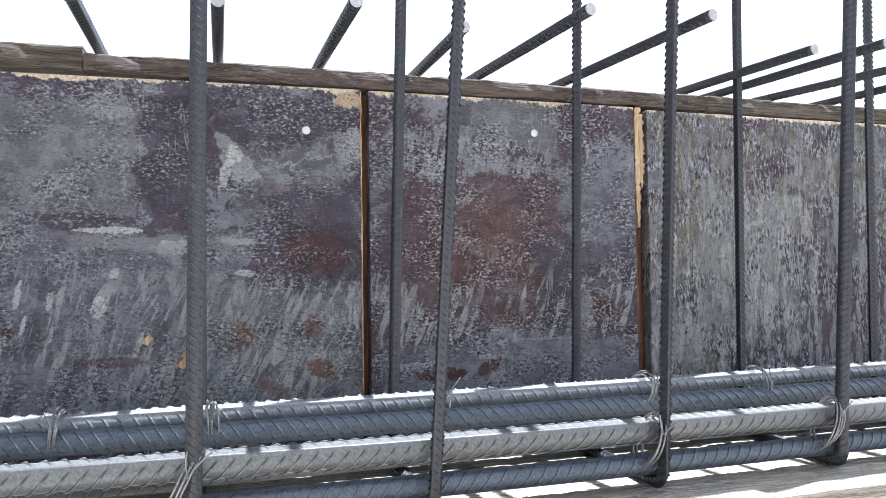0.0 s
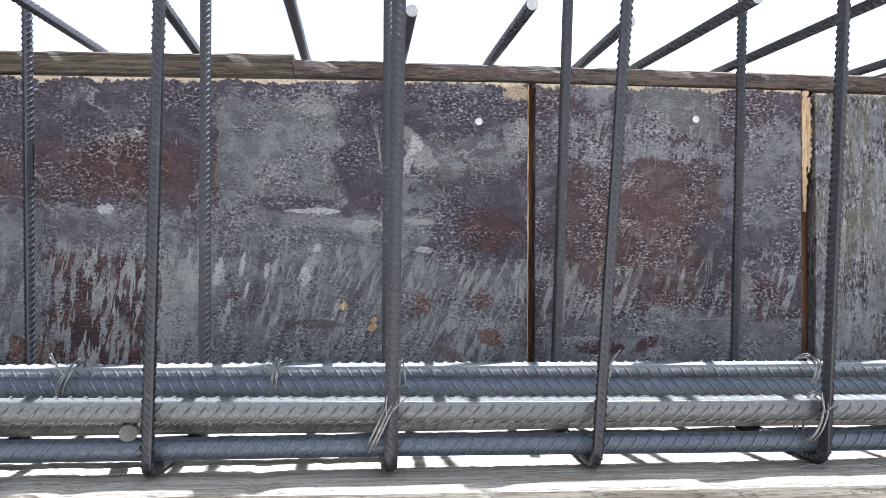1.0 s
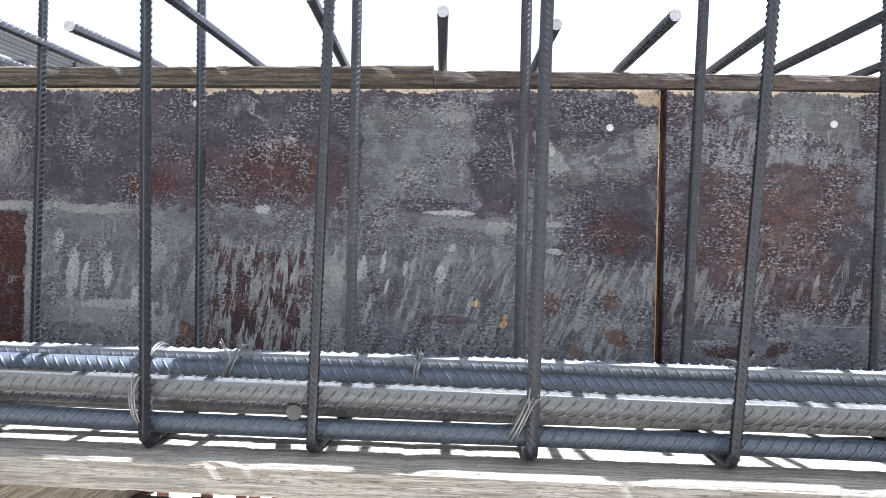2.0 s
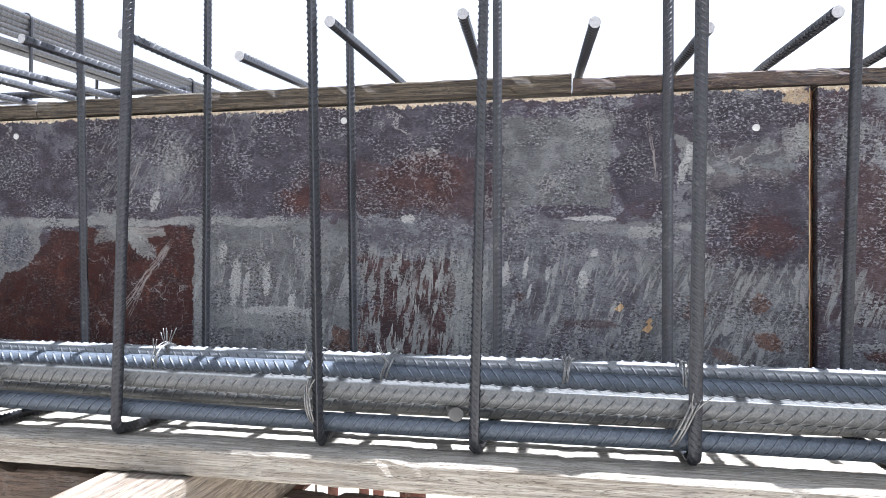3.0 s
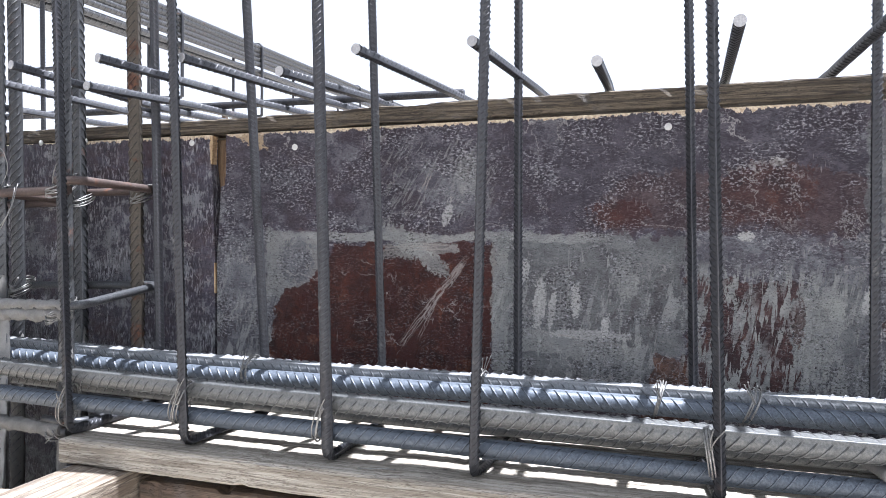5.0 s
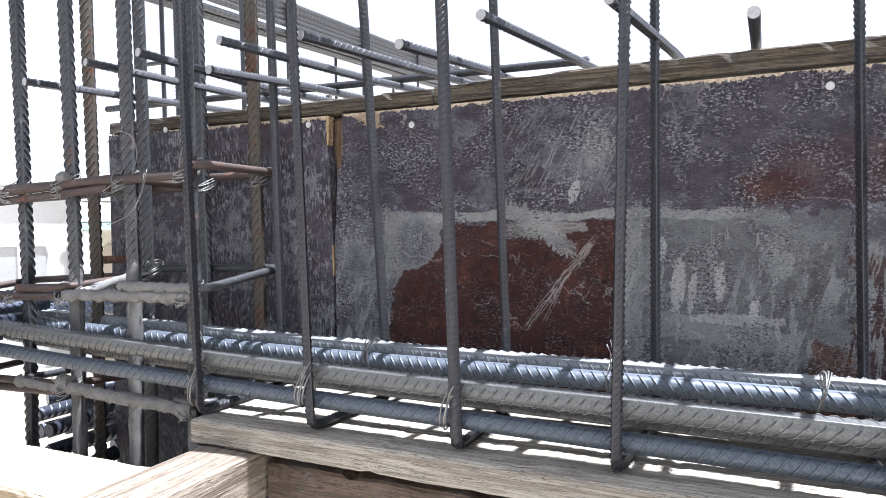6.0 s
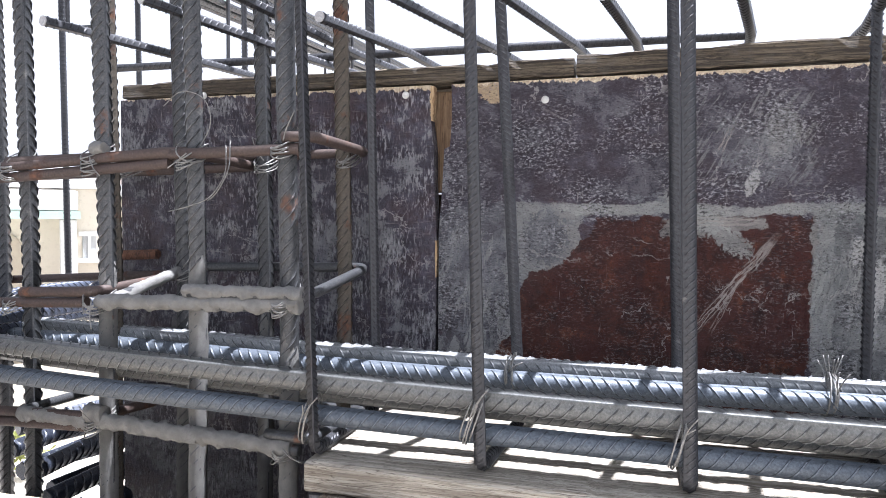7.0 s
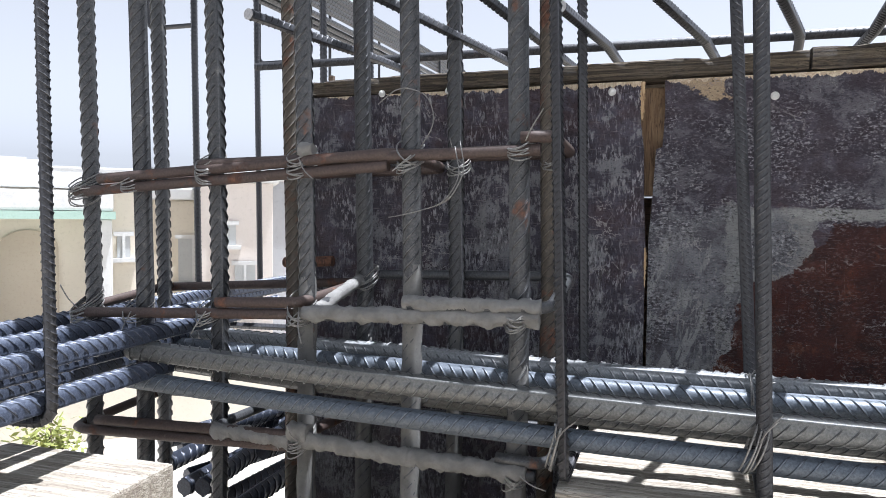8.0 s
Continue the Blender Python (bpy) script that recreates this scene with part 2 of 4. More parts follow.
    def lay(col, x0, x1, z0, z1, kind, amount):
        q = n.axes(n.vec('ABSOLUTE', n.local(close if kind in ("pale", "white") else loose, (x0 + x1) / 2, (z0 + z1) / 2, (x1 - x0) / 2, (z1 - z0) / 2)))
        m = n.step(n.most(q[0], q[2]), 1.0, 1.0 - 0.005 / min(x1 - x0, z1 - z0), amount)
        if kind == "red":
            reds.append(m)
        return n.mix(m, col, tint(kind))

    for patch in patches:
        col = lay(col, *patch)
    ragged0 = n.noise(n.scaled((190, 190, 110), (off[0] + 2, 2, 2)), 1, 4, 0.7)
    # thin cement that ran down and was wiped across the lower half
    run = n.noise(n.scaled((70, 70, 17), off, src=n.leaning(lean * 2)), 1, 6, 0.68, 0.6)
    low = n.step(n.math('ADD', ax[2], n.mul(n.math('SUBTRACT', big, 0.5), 0.16)), 0.235, 0.16)
    gate = n.step(n.noise(n.scaled((12, 12, 14), (off[0] + 1, 5, 2)), 1, 4, 0.6), 0.36, 0.55)
    smear = n.mul(n.step(run, 0.535, 0.555), low, gate, lower)
    col = n.mix(n.mul(smear, 0.8), col, (0.315, 0.320, 0.315))
    shade = n.mul(n.step(run, 0.45, 0.41), low, gate, lower)
    col = n.mix(n.mul(shade, 0.5), col, (0.040, 0.030, 0.032))
    for patch in late:
        col = lay(col, *patch)
    # flakes with straight torn sides: half-planes through a point, with the way inwards
    torn = n.math('ADD', n.mul(n.math('SUBTRACT', n.noise(n.scaled(40, (off[0] + 6, 3, 2)), 1, 5, 0.65), 0.5), 0.030), n.mul(n.math('SUBTRACT', n.noise(n.scaled((240, 240, 160), off), 1, 3, 0.7), 0.5), 0.008))
    for sides, kind, amount in regions:
        inside = None
        for px, pz, ix, iz in sides:
            q = math.hypot(ix, iz)
            d = n.math('SUBTRACT', n.vec('DOT_PRODUCT', plain, (ix / q, 0, iz / q)), (px * ix + pz * iz) / q)
            inside = d if inside is None else n.math('MINIMUM', inside, d)
        m = n.step(n.math('ADD', inside, torn), 0.0, 0.0015, amount)
        if kind == "red":
            reds.append(m)
        col = n.mix(m, col, tint(kind))
    # short wiped runs of cement in one place: x0, x1, z0, z1, lean, width of the runs, how many, amount
    for k, (x0, x1, z0, z1, tilt, fineness, many, amount) in enumerate(runs):
        r = n.noise(n.scaled((fineness, fineness, fineness * 0.16), (off[0] + k, 3, k * 2.3), src=n.leaning(tilt)), 1, 4, 0.62, 0.35)
        q = n.axes(n.vec('ABSOLUTE', n.local(close, (x0 + x1) / 2, (z0 + z1) / 2, (x1 - x0) / 2, (z1 - z0) / 2)))
        m = n.step(n.most(q[0], q[2]), 1.0, 0.8, amount)
        col = n.mix(n.mul(n.step(n.math('ADD', r, n.mul(ragged0, 0.10)), 0.71 - 0.2 * many, 0.735 - 0.2 * many), m), col, tint("pale"))
    # splashes and worn spots: centre, half width, half height, lean
    ragged = n.noise(n.scaled((150, 150, 120), off), 1, 5, 0.72, 0.6)
    rough_edge = n.mul(n.math('SUBTRACT', ragged, 0.5), 2.2)
    for cx, cz, rx, rz, tilt, kind, amount in spots:
        d = n.vec('LENGTH', n.local(close if min(rx, rz) > 0.012 else tight, cx, cz, rx, rz, math.atan(tilt)))
        col = n.mix(n.step(n.math('ADD', d, rough_edge), 1.08, 0.92, amount), col, tint(kind))
    # crackle: small pale flecks in drifts on the film, dark pin marks on the cement
    drift = n.step(n.noise(n.scaled((16, 16, 20), (off[0] + 7, 0, 1)), 1, 5, 0.65), 0.43, 0.60)
    fleck = n.mul(n.step(fine, 0.545, 0.565), n.math('ADD', n.mul(drift, 0.92), 0.08), speck)
    if reds:
        fleck = n.mul(fleck, n.math('SUBTRACT', 1.0, n.mul(n.most(*reds), 0.72)))
    col = n.mix(n.mul(fleck, 0.92), col, (0.37, 0.368, 0.385))
    gouge = n.mul(n.step(fine, 0.455, 0.435), drift, speck)
    col = n.mix(n.mul(gouge, 0.8), col, (0.022, 0.018, 0.022))
    pits = n.mul(n.step(pin, 0.56, 0.58), n.step(fine, 0.5, 0.46))
    col = n.mix(n.mul(pits, 0.75), col, (0.018, 0.015, 0.018))
    grain = n.noise(n.scaled((45, 45, 620), off), 1, 3, 0.7)
    col = n.mix(n.mul(n.step(grain, 0.62, 0.68), 0.45), col, (0.26, 0.24, 0.24))
    col = n.mix(n.mul(n.step(grain, 0.37, 0.31), 0.4), col, (0.02, 0.016, 0.018))
    # fine upright scratches
    scratch = n.noise(n.scaled((520, 520, 26), (off[0] + 5, 1, 1), (0, 0, 0)), 1, 3, 0.65)
    where = n.step(n.noise(n.scaled(22, (off[0] + 3, 4, 1)), 1, 4, 0.6), 0.52, 0.62)
    col = n.mix(n.mul(n.step(scratch, 0.63, 0.67), where, 0.6), col, (0.36, 0.345, 0.34))
    col = n.mix(n.mul(n.step(scratch, 0.36, 0.32), where, 0.6), col, (0.02, 0.016, 0.018))
    # thin pale cracks
    cell = n.voronoi(n.scaled((17, 17, 17), (off[0], 3, 3), (0.4, 0.2, 0.3), n.t_mix(w1, w2)), 1.0, 'DISTANCE_TO_EDGE')
    line = n.mul(n.step(cell, 0.016, 0.008), n.step(n.noise(n.scaled(9, (2, 2, off[0])), 1, 3), 0.52, 0.58))
    col = n.mix(n.mul(line, 0.65), col, (0.36, 0.35, 0.34))
    # scraped strokes: from (xa, za) to (xb, zb)
    for xa, za, xb, zb, half, amount in strokes:
        d = math.hypot(xb - xa, zb - za)
        ux, uz = (xb - xa) / d, (zb - za) / d
        px, pz = n.math('SUBTRACT', ax[0], xa), n.math('SUBTRACT', ax[2], za)
        along = n.math('ADD', n.mul(px, ux), n.mul(pz, uz))
        across = n.math('ADD', n.mul(px, -uz), n.mul(pz, ux))
        across = n.math('ABSOLUTE', n.math('ADD', across, n.mul(w1, 0.10)))
        m = n.mul(n.step(along, 0, 0.01), n.step(along, d, d - 0.02), n.step(across, half, half * 0.6))
        v = n.t.nodes.new("ShaderNodeCombineXYZ")
        n.put(v.inputs[0], n.mul(along, 26.0))
        n.put(v.inputs[1], n.mul(across, 520.0))
        comb = n.step(n.noise(v.outputs[0], 1, 4, 0.7), 0.47, 0.52)
        col = n.mix(n.mul(m, comb, amount), col, (0.33, 0.30, 0.28))
    # chips
    chips = n.step(n.noise(n.scaled((60, 60, 120), (off[0] + 2, 3, 3)), 1, 4, 0.8, 1.0), 0.70, 0.725)
    col = n.mix(n.mul(chips, 0.85), col, (0.42, 0.41, 0.385))
    # broken top edge shows the bare veneers
    edge = n.math('ADD', n.math('SUBTRACT', ax[2], n.mul(ax[0], slope)), n.math('ADD', n.mul(n.math('SUBTRACT', n.noise(n.scaled((95, 95, 10), off), 1, 5, 0.75, 0.4), 0.5), 0.020), n.mul(n.math('SUBTRACT', n.noise(n.scaled((22, 22, 4), (off[0] + 3, 1, 1)), 1, 3, 0.6), 0.5), 0.020)))
    bare = n.step(edge, top - 0.0030, top - 0.0024)
    col = n.mix(bare, col, n.mix(n.step(fine, 0.42, 0.6), (0.46, 0.36, 0.25), (0.72, 0.64, 0.50)))
    relief = n.math('ADD', n.math('ADD', n.mul(fine, 0.5), n.mul(fleck, 0.5)), n.math('ADD', n.mul(smear, 0.5), n.mul(pin, 0.3)))
    n.bump(relief, 1.0, 0.004)
    rough = n.math('ADD', 0.44, n.mul(n.most(mask, smear, fleck), 0.3))
    n.b.inputs['Specular IOR Level'].default_value = 0.22
    return n.done(col, rough)


SPOTS_A = ((-0.761, 0.197, 0.0055, 0.0155, 0.15, 'white', 0.8),
    (-0.743, 0.157, 0.008, 0.0315, 0.1, 'white', 0.8),
    (-0.726, 0.15, 0.005, 0.0235, 0.1, 'white', 0.7),
    (-0.695, 0.161, 0.0065, 0.022, 0.05, 'white', 0.85),
    (-0.657, 0.13, 0.0045, 0.0155, 0.2, 'white', 0.8),
    (-0.631, 0.182, 0.0135, 0.014, -0.3, 'pale', 0.7),
    (-0.863, 0.271, 0.0065, 0.015, 0.3, 'white', 0.7),
    (-0.837, 0.322, 0.0175, 0.0245, 0.2, 'pale', 0.45),
    (-0.64, 0.27, 0.035, 0.018, 0, 'red', 0.75),
    (-0.905, 0.222, 0.055, 0.013, 0.8, 'pale', 0.75),
    (-1.085, 0.205, 0.0225, 0.031, 0.3, 'grey', 0.9),
    (-0.679, 0.119, 0.0545, 0.0065, 0, 'white', 0.55))
SPOTS_B = ((-0.466, 0.331, 0.0085, 0.0055, 0, 'white', 0.9),
    (-0.498, 0.244, 0.009, 0.005, 0, 'white', 0.9),
    (-0.481, 0.294, 0.058, 0.035, 0, 'red', 0.6),
    (-0.259, 0.372, 0.025, 0.017, 0, 'pale', 0.55),
    (-0.182, 0.36, 0.0055, 0.0305, -0.1, 'film', 0.9),
    (-0.139, 0.325, 0.0075, 0.010, 0.2, 'white', 0.8),
    (-0.149, 0.306, 0.005, 0.021, 0.25, 'white', 0.7),
    (-0.012, 0.342, 0.01, 0.018, 0, 'pale', 0.6),
    (-0.261, 0.244, 0.0275, 0.0035, 0, 'white', 0.8),
    (-0.196, 0.226, 0.022, 0.007, 0.0, 'white', 0.75),
    (-0.135, 0.232, 0.0205, 0.004, 0, 'pale', 0.8),
    (-0.128, 0.198, 0.013, 0.0035, 0, 'white', 0.7))
SPOTS_C = ((-0.369, 0.171, 0.006, 0.0155, 0.15, 'white', 0.75),
    (-0.343, 0.18, 0.003, 0.0145, 0.2, 'white', 0.8),
    (-0.338, 0.151, 0.002, 0.01, 0.2, 'white', 0.75),
    (-0.315, 0.173, 0.003, 0.0095, 0.2, 'white', 0.65),
    (-0.27, 0.167, 0.0065, 0.012, 0.2, 'white', 0.8),
    (-0.255, 0.199, 0.004, 0.0055, 0.5, 'white', 0.75),
    (-0.362, 0.12, 0.0035, 0.021, 0.25, 'white', 0.6),
    (-0.235, 0.127, 0.0025, 0.0135, 0.35, 'white', 0.6),
    (-0.2, 0.225, 0.0185, 0.007, 0, 'pale', 0.8),
    (-0.351, 0.143, 0.006, 0.006, 0, 'rust', 0.9),
    (-0.261, 0.111, 0.0355, 0.0055, 0, 'red', 0.55),
    (-0.417, 0.131, 0.0245, 0.0505, 0, 'pale', 0.75),
    (-0.438, 0.143, 0.0065, 0.0265, 0, 'red', 0.7),
    (-0.419, 0.093, 0.0015, 0.001, 0, 'hole', 1))
SPOTS_D = ((0.174, 0.092, 0.072, 0.022, 0, 'grey', 0.9),
    (0.161, 0.113, 0.0055, 0.0035, 0, 'pale', 0.9),
    (0.087, 0.08, 0.0285, 0.0075, 0, 'red', 0.9),
    (0.144, 0.086, 0.0215, 0.007, -0.5, 'red', 0.85),
    (0.059, 0.092, 0.0255, 0.0035, 0, 'pale', 0.8),
    (0.144, 0.098, 0.0165, 0.003, 0, 'pale', 0.7),
    (0.297, 0.151, 0.014, 0.0125, 0, 'red', 0.8),
    (0.272, 0.145, 0.011, 0.0285, 0, 'pale', 0.5),
    (0.18, 0.145, 0.0235, 0.0195, 0, 'red', 0.5),
    (0.047, 0.157, 0.009, 0.019, 0.4, 'pale', 0.45),
    (0.214, 0.116, 0.0465, 0.001, 0, 'pale', 0.8))

SPOTS_E = ((-0.045, 0.235, 0.068, 0.052, 0, 'film', 0.85), (-0.055, 0.222, 0.040, 0.026, 0, 'red', 0.6), (-0.050, 0.095, 0.016, 0.010, 0.5, 'orange', 0.8), (-0.135, 0.132, 0.014, 0.014, 0.5, 'orange', 0.7),
    (-0.060, 0.140, 0.012, 0.012, 0.5, 'orange', 0.7), (-0.100, 0.075, 0.018, 0.008, 0.5, 'orange', 0.5), (-0.86, 0.305, 0.05, 0.03, 0.3, 'grey', 0.5))
REGIONS_MAIN = (
    (((-1.136, 0.16, 1, 0), (-1.05, 0.243, -0.1, -1), (-1.045, 0.2, -1, 0), (-1.1, 0.150, 0, 1)), "pale", 0.62),
    (((-1.135, 0.05, 1, -0.16), (-1.118, 0.144, 0.84, -0.55), (-1.085, 0.172, 0.2, -1), (-0.803, 0.1, -1, 0.03)), "red", 0.96),
    (((-1.068, 0.173, 1, -0.72), (-0.9, 0.232, 0.03, -1), (-0.803, 0.1, -1, 0.03)), "red", 0.96),
    (((-1.075, 0.2, 1, -0.3), (-0.9, 0.213, 0.2, 1), (-1.02, 0.23, -1, 0), (-1.05, 0.243, 0, -1)), "pale", 0.5),
    (((-0.955, 0.22, 1, -0.4), (-0.9, 0.232, 0, -1), (-0.9, 0.214, -0.1, 1), (-0.845, 0.22, -1, -0.5)), "pale", 0.6),
    (((-0.803, 0.1, 1, 0.02), (-0.781, 0.1, -1, 0), (-0.79, 0.242, 0, -1)), "pale", 0.62),
    (((-0.765, 0.1, 1, 0), (-0.717, 0.119, -0.13, -1), (-0.7, 0.088, 0.1, 1), (-0.615, 0.1, -1, 0)), "pale", 0.5),
    (((-0.603, 0.08, 1, -0.2), (-0.575, 0.093, -0.3, -1), (-0.553, 0.08, -1, 0)), "orange", 0.75),
    (((-0.374, 0.3, 1, 0), (-0.236, 0.3, -1, 0.05), (-0.3, 0.374, -0.05, -1), (-0.3, 0.258, 0, 1)), "olive", 0.75),
    (((-0.158, 0.34, 1, 0.25), (-0.146, 0.345, -0.15, -1), (-0.126, 0.322, -0.6, -0.5), (-0.15, 0.29, -0.2, 1)), "pale", 0.7),
    (((-0.040, 0.35, 1, 0.3), (-0.02, 0.357, 0.2, -1), (-0.02, 0.316, -0.5, 1)), "pale", 0.5))
RUNS_MAIN = ((-0.79, -0.60, 0.06, 0.235, 0.02, 85, 0.48, 0.7), (-0.57, -0.37, 0.05, 0.215, 0.10, 120, 0.72, 0.85), (-0.40, -0.21, 0.05, 0.215, 0.25, 100, 0.42, 0.65),
    (-0.25, -0.01, 0.04, 0.205, 0.55, 125, 0.66, 0.65), (-1.20, -1.12, 0.05, 0.22, 0.05, 120, 0.5, 0.5), (-0.96, -0.80, 0.26, 0.37, 0.6, 190, 0.6, 0.4))
PLY_MAIN = [film_ply("film_ply_main", 0.42, 0.35, slope=0.0119, late=((-1.13, -0.62, 0.233, 0.2475, "pale", 0.8),), patches=(
    (-1.215, -0.60, 0.250, 0.41, "film", 0.6), (-0.72, -0.37, 0.250, 0.41, "film", 0.85), (-0.66, -0.36, 0.25, 0.32, "rust", 0.55),
    (-0.235, -0.168, 0.27, 0.392, "film", 0.9),
    (-0.165, -0.003, 0.335, 0.395, "film", 0.75), (-0.14, -0.02, 0.255, 0.335, "olive", 0.55), (-0.12, -0.02, 0.25, 0.30, "rust", 0.35),
    (-0.40, -0.12, 0.05, 0.248, "grey", 0.75), (-0.56, -0.40, 0.18, 0.248, "grey", 0.5), (-0.555, -0.435, 0.03, 0.196, "red", 0.8),
    (-0.435, -0.372, 0.06, 0.19, "olive", 0.7), (-0.105, -0.004, 0.185, 0.285, "film", 0.9), (-0.095, -0.02, 0.20, 0.26, "red", 0.5),
    (-0.20, -0.005, 0.04, 0.185, "olive", 0.6), (-0.80, -0.56, 0.02, 0.243, "olive", 0.85),
    (-1.215, -1.09, 0.02, 0.243, "grey", 0.75),
    (-0.30, -0.12, 0.222, 0.240, "pale", 0.35), (-0.60, -0.18, 0.2455, 0.2500, "film", 0.7), (-0.36, -0.25, 0.117, 0.1215, "film", 0.6), (-1.19, -1.125, 0.374, 0.41, "bare", 0.85), (-0.03, -0.003, 0.388, 0.41, "bare", 0.9)),
    strokes=((-0.930, 0.092, -0.834, 0.218, 0.0060, 0.8), (-0.905, 0.10, -0.86, 0.19, 0.003, 0.5), (-0.96, 0.225, -0.845, 0.228, 0.006, 0.6), (-0.90, 0.30, -0.885, 0.335, 0.004, 0.7),
        (-0.194, 0.375, -0.178, 0.275, 0.0022, 0.9), (-0.765, 0.122, -0.625, 0.105, 0.0012, 0.5)), spots=SPOTS_E + SPOTS_A + SPOTS_B + SPOTS_C, regions=REGIONS_MAIN, runs=RUNS_MAIN, span=stretch) for stretch in zip((-1.3, -0.79, -0.36), (-0.79, -0.36, 0.1))]
REGIONS_MID = (
    (((0.10, 0.38, 1, 0.2), (0.238, 0.36, -1, 0), (0.16, 0.352, 0.25, 1)), "olive", 0.8),
    (((0.095, 0.37, 1, 0), (0.125, 0.38, -1, 0), (0.11, 0.392, 0, -1), (0.11, 0.365, 0, 1)), "film", 0.8),
    (((0.015, 0.1, 1, 0), (0.18, 0.1135, 0, -1)), "grey", 0.8))
PLY_MID = film_ply("film_ply_mid", 0.50, 0.8, patches=(
    (0.0, 0.34, 0.18, 0.31, "film", 0.5), (0.03, 0.24, 0.13, 0.31, "rust", 0.7), (0.20, 0.35, 0.115, 0.235, "film", 0.75), (0.24, 0.33, 0.10, 0.17, "rust", 0.55), (0.07, 0.21, 0.18, 0.27, "orange", 0.28),
    (0.245, 0.335, 0.235, 0.33, "grey", 0.55), (0.03, 0.18, 0.06, 0.085, "pale", 0.5), (0.06, 0.16, 0.075, 0.095, "red", 0.6)), seed=3.0, speck=1.3, spots=SPOTS_D, regions=REGIONS_MID,
    runs=((0.01, 0.14, 0.115, 0.185, 0.35, 120, 0.75, 0.75), (0.02, 0.24, 0.31, 0.36, 0.2, 150, 0.8, 0.55)))
PLY_GREEN = film_ply("film_ply_greenish", 0.72, 0.1, 0.9, seed=6.0, top=0.4, lean=0.02, speck=1.4, dash=(300, 120), patches=(
    (0.36, 0.44, 0.0, 0.13, "pale", 0.5), (0.55, 0.9, 0.0, 0.24, "film", 0.75), (0.43, 0.60, 0.12, 0.30, "pale", 0.35), (0.62, 0.75, 0.05, 0.2, "rust", 0.4)),
    runs=((0.37, 0.66, 0.04, 0.34, 0.0, 75, 0.56, 0.6), (0.52, 1.2, 0.03, 0.38, 0.0, 60, 0.6, 0.55), (0.37, 0.52, 0.20, 0.40, 0.02, 150, 0.55, 0.4)))
PLY_LEFT = film_ply("film_ply_left", 0.36, 0.15, 0.1, 0.4, seed=9.0, top=0.387, speck=0.8, dash=(330, 95))
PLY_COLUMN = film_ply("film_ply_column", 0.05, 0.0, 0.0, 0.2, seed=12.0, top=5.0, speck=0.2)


def mineral(name, a, b, scale=3.0, rough=0.9):
    n = Nodes(name, rough)
    g = n.noise(n.scaled(scale), 1, 8, 0.65)
    f = n.noise(n.scaled(scale * 25), 1, 4, 0.7)
    col = n.mix(n.step(g, 0.3, 0.7), a, b)
    col = n.mix(n.mul(n.step(f, 0.5, 0.75), 0.3), col, tuple(0.6 * v for v in a))
    n.bump(f, 0.4, 0.01)
    return n.done(col)


SAND = mineral("pale_sand_ground", (0.40, 0.365, 0.31), (0.47, 0.43, 0.37), 0.4)
RENDER_CREAM = mineral("cream_render", (0.56, 0.51, 0.42), (0.61, 0.56, 0.47), 0.6)
RENDER_WHITE = mineral("white_render", (0.50, 0.50, 0.49), (0.56, 0.56, 0.55), 0.6)
RENDER_GREEN = mineral("pale_green_paint", (0.30, 0.42, 0.36), (0.36, 0.48, 0.42), 1.0)
WINDOW_GREY = mineral("far_window_grey", (0.36, 0.37, 0.37), (0.42, 0.43, 0.43), 1.0, 0.5)
RENDER_TAN = mineral("tan_render", (0.40, 0.345, 0.27), (0.44, 0.39, 0.31), 0.8)
RENDER_PEACH = mineral("pale_peach_render", (0.55, 0.50, 0.46), (0.60, 0.55, 0.51), 0.5)
# greyer render for a house side in shade; the shade is in the colour
RENDER_SHADED = mineral("shaded_grey_render", (0.40, 0.41, 0.43), (0.45, 0.46, 0.48), 0.5)
LEAF = mineral("leaf_yellow_green", (0.16, 0.19, 0.04), (0.26, 0.27, 0.07), 20, 0.6)
NAIL = mineral("nail_pale", (0.6, 0.6, 0.58), (0.7, 0.7, 0.68), 200, 0.5)
CEMENT = mineral("cement_lump", (0.15, 0.147, 0.14), (0.23, 0.226, 0.215), 60)
GROUT = mineral("thin_grout", (0.115, 0.113, 0.108), (0.185, 0.182, 0.172), 45)
PROP_RED = steel("prop_red_oxide", (0.13, 0.05, 0.035), (0.2, 0.075, 0.05), rust=0.5, metal=0.3, rough=0.6)


# ---- building helpers ----
def obj(name, bm, material, parent=None):
    me = bpy.data.meshes.new(name)
    bm.to_mesh(me)
    bm.free()
    me.materials.append(material)
    ob = new(name, me)
    ob.parent = parent
    return ob


def part(name, bm, material, parent, label=""):
    return tagged(obj(name, bm, material, parent), label)


def empty(name, label, category, group="", kind=""):
    return tagged(new(name), label, category, group, kind)


def box_into(bm, x0, x1, y0, y1, z0, z1, bevel=0.0):
    made = bmesh.ops.create_cube(bm, size=1.0)["verts"]
    bmesh.ops.scale(bm, vec=(x1 - x0, y1 - y0, z1 - z0), verts=made)
    bmesh.ops.translate(bm, vec=((x0 + x1) / 2, (y0 + y1) / 2, (z0 + z1) / 2), verts=made)
    if bevel:
        edges = list({e for v in made for e in v.link_edges})
        bmesh.ops.bevel(bm, geom=edges, offset=bevel, segments=2, affect='EDGES', profile=0.6)


def box(x0, x1, y0, y1, z0, z1, bevel=0.0):
    bm = bmesh.new()
    box_into(bm, x0, x1, y0, y1, z0, z1, bevel)
    return bm


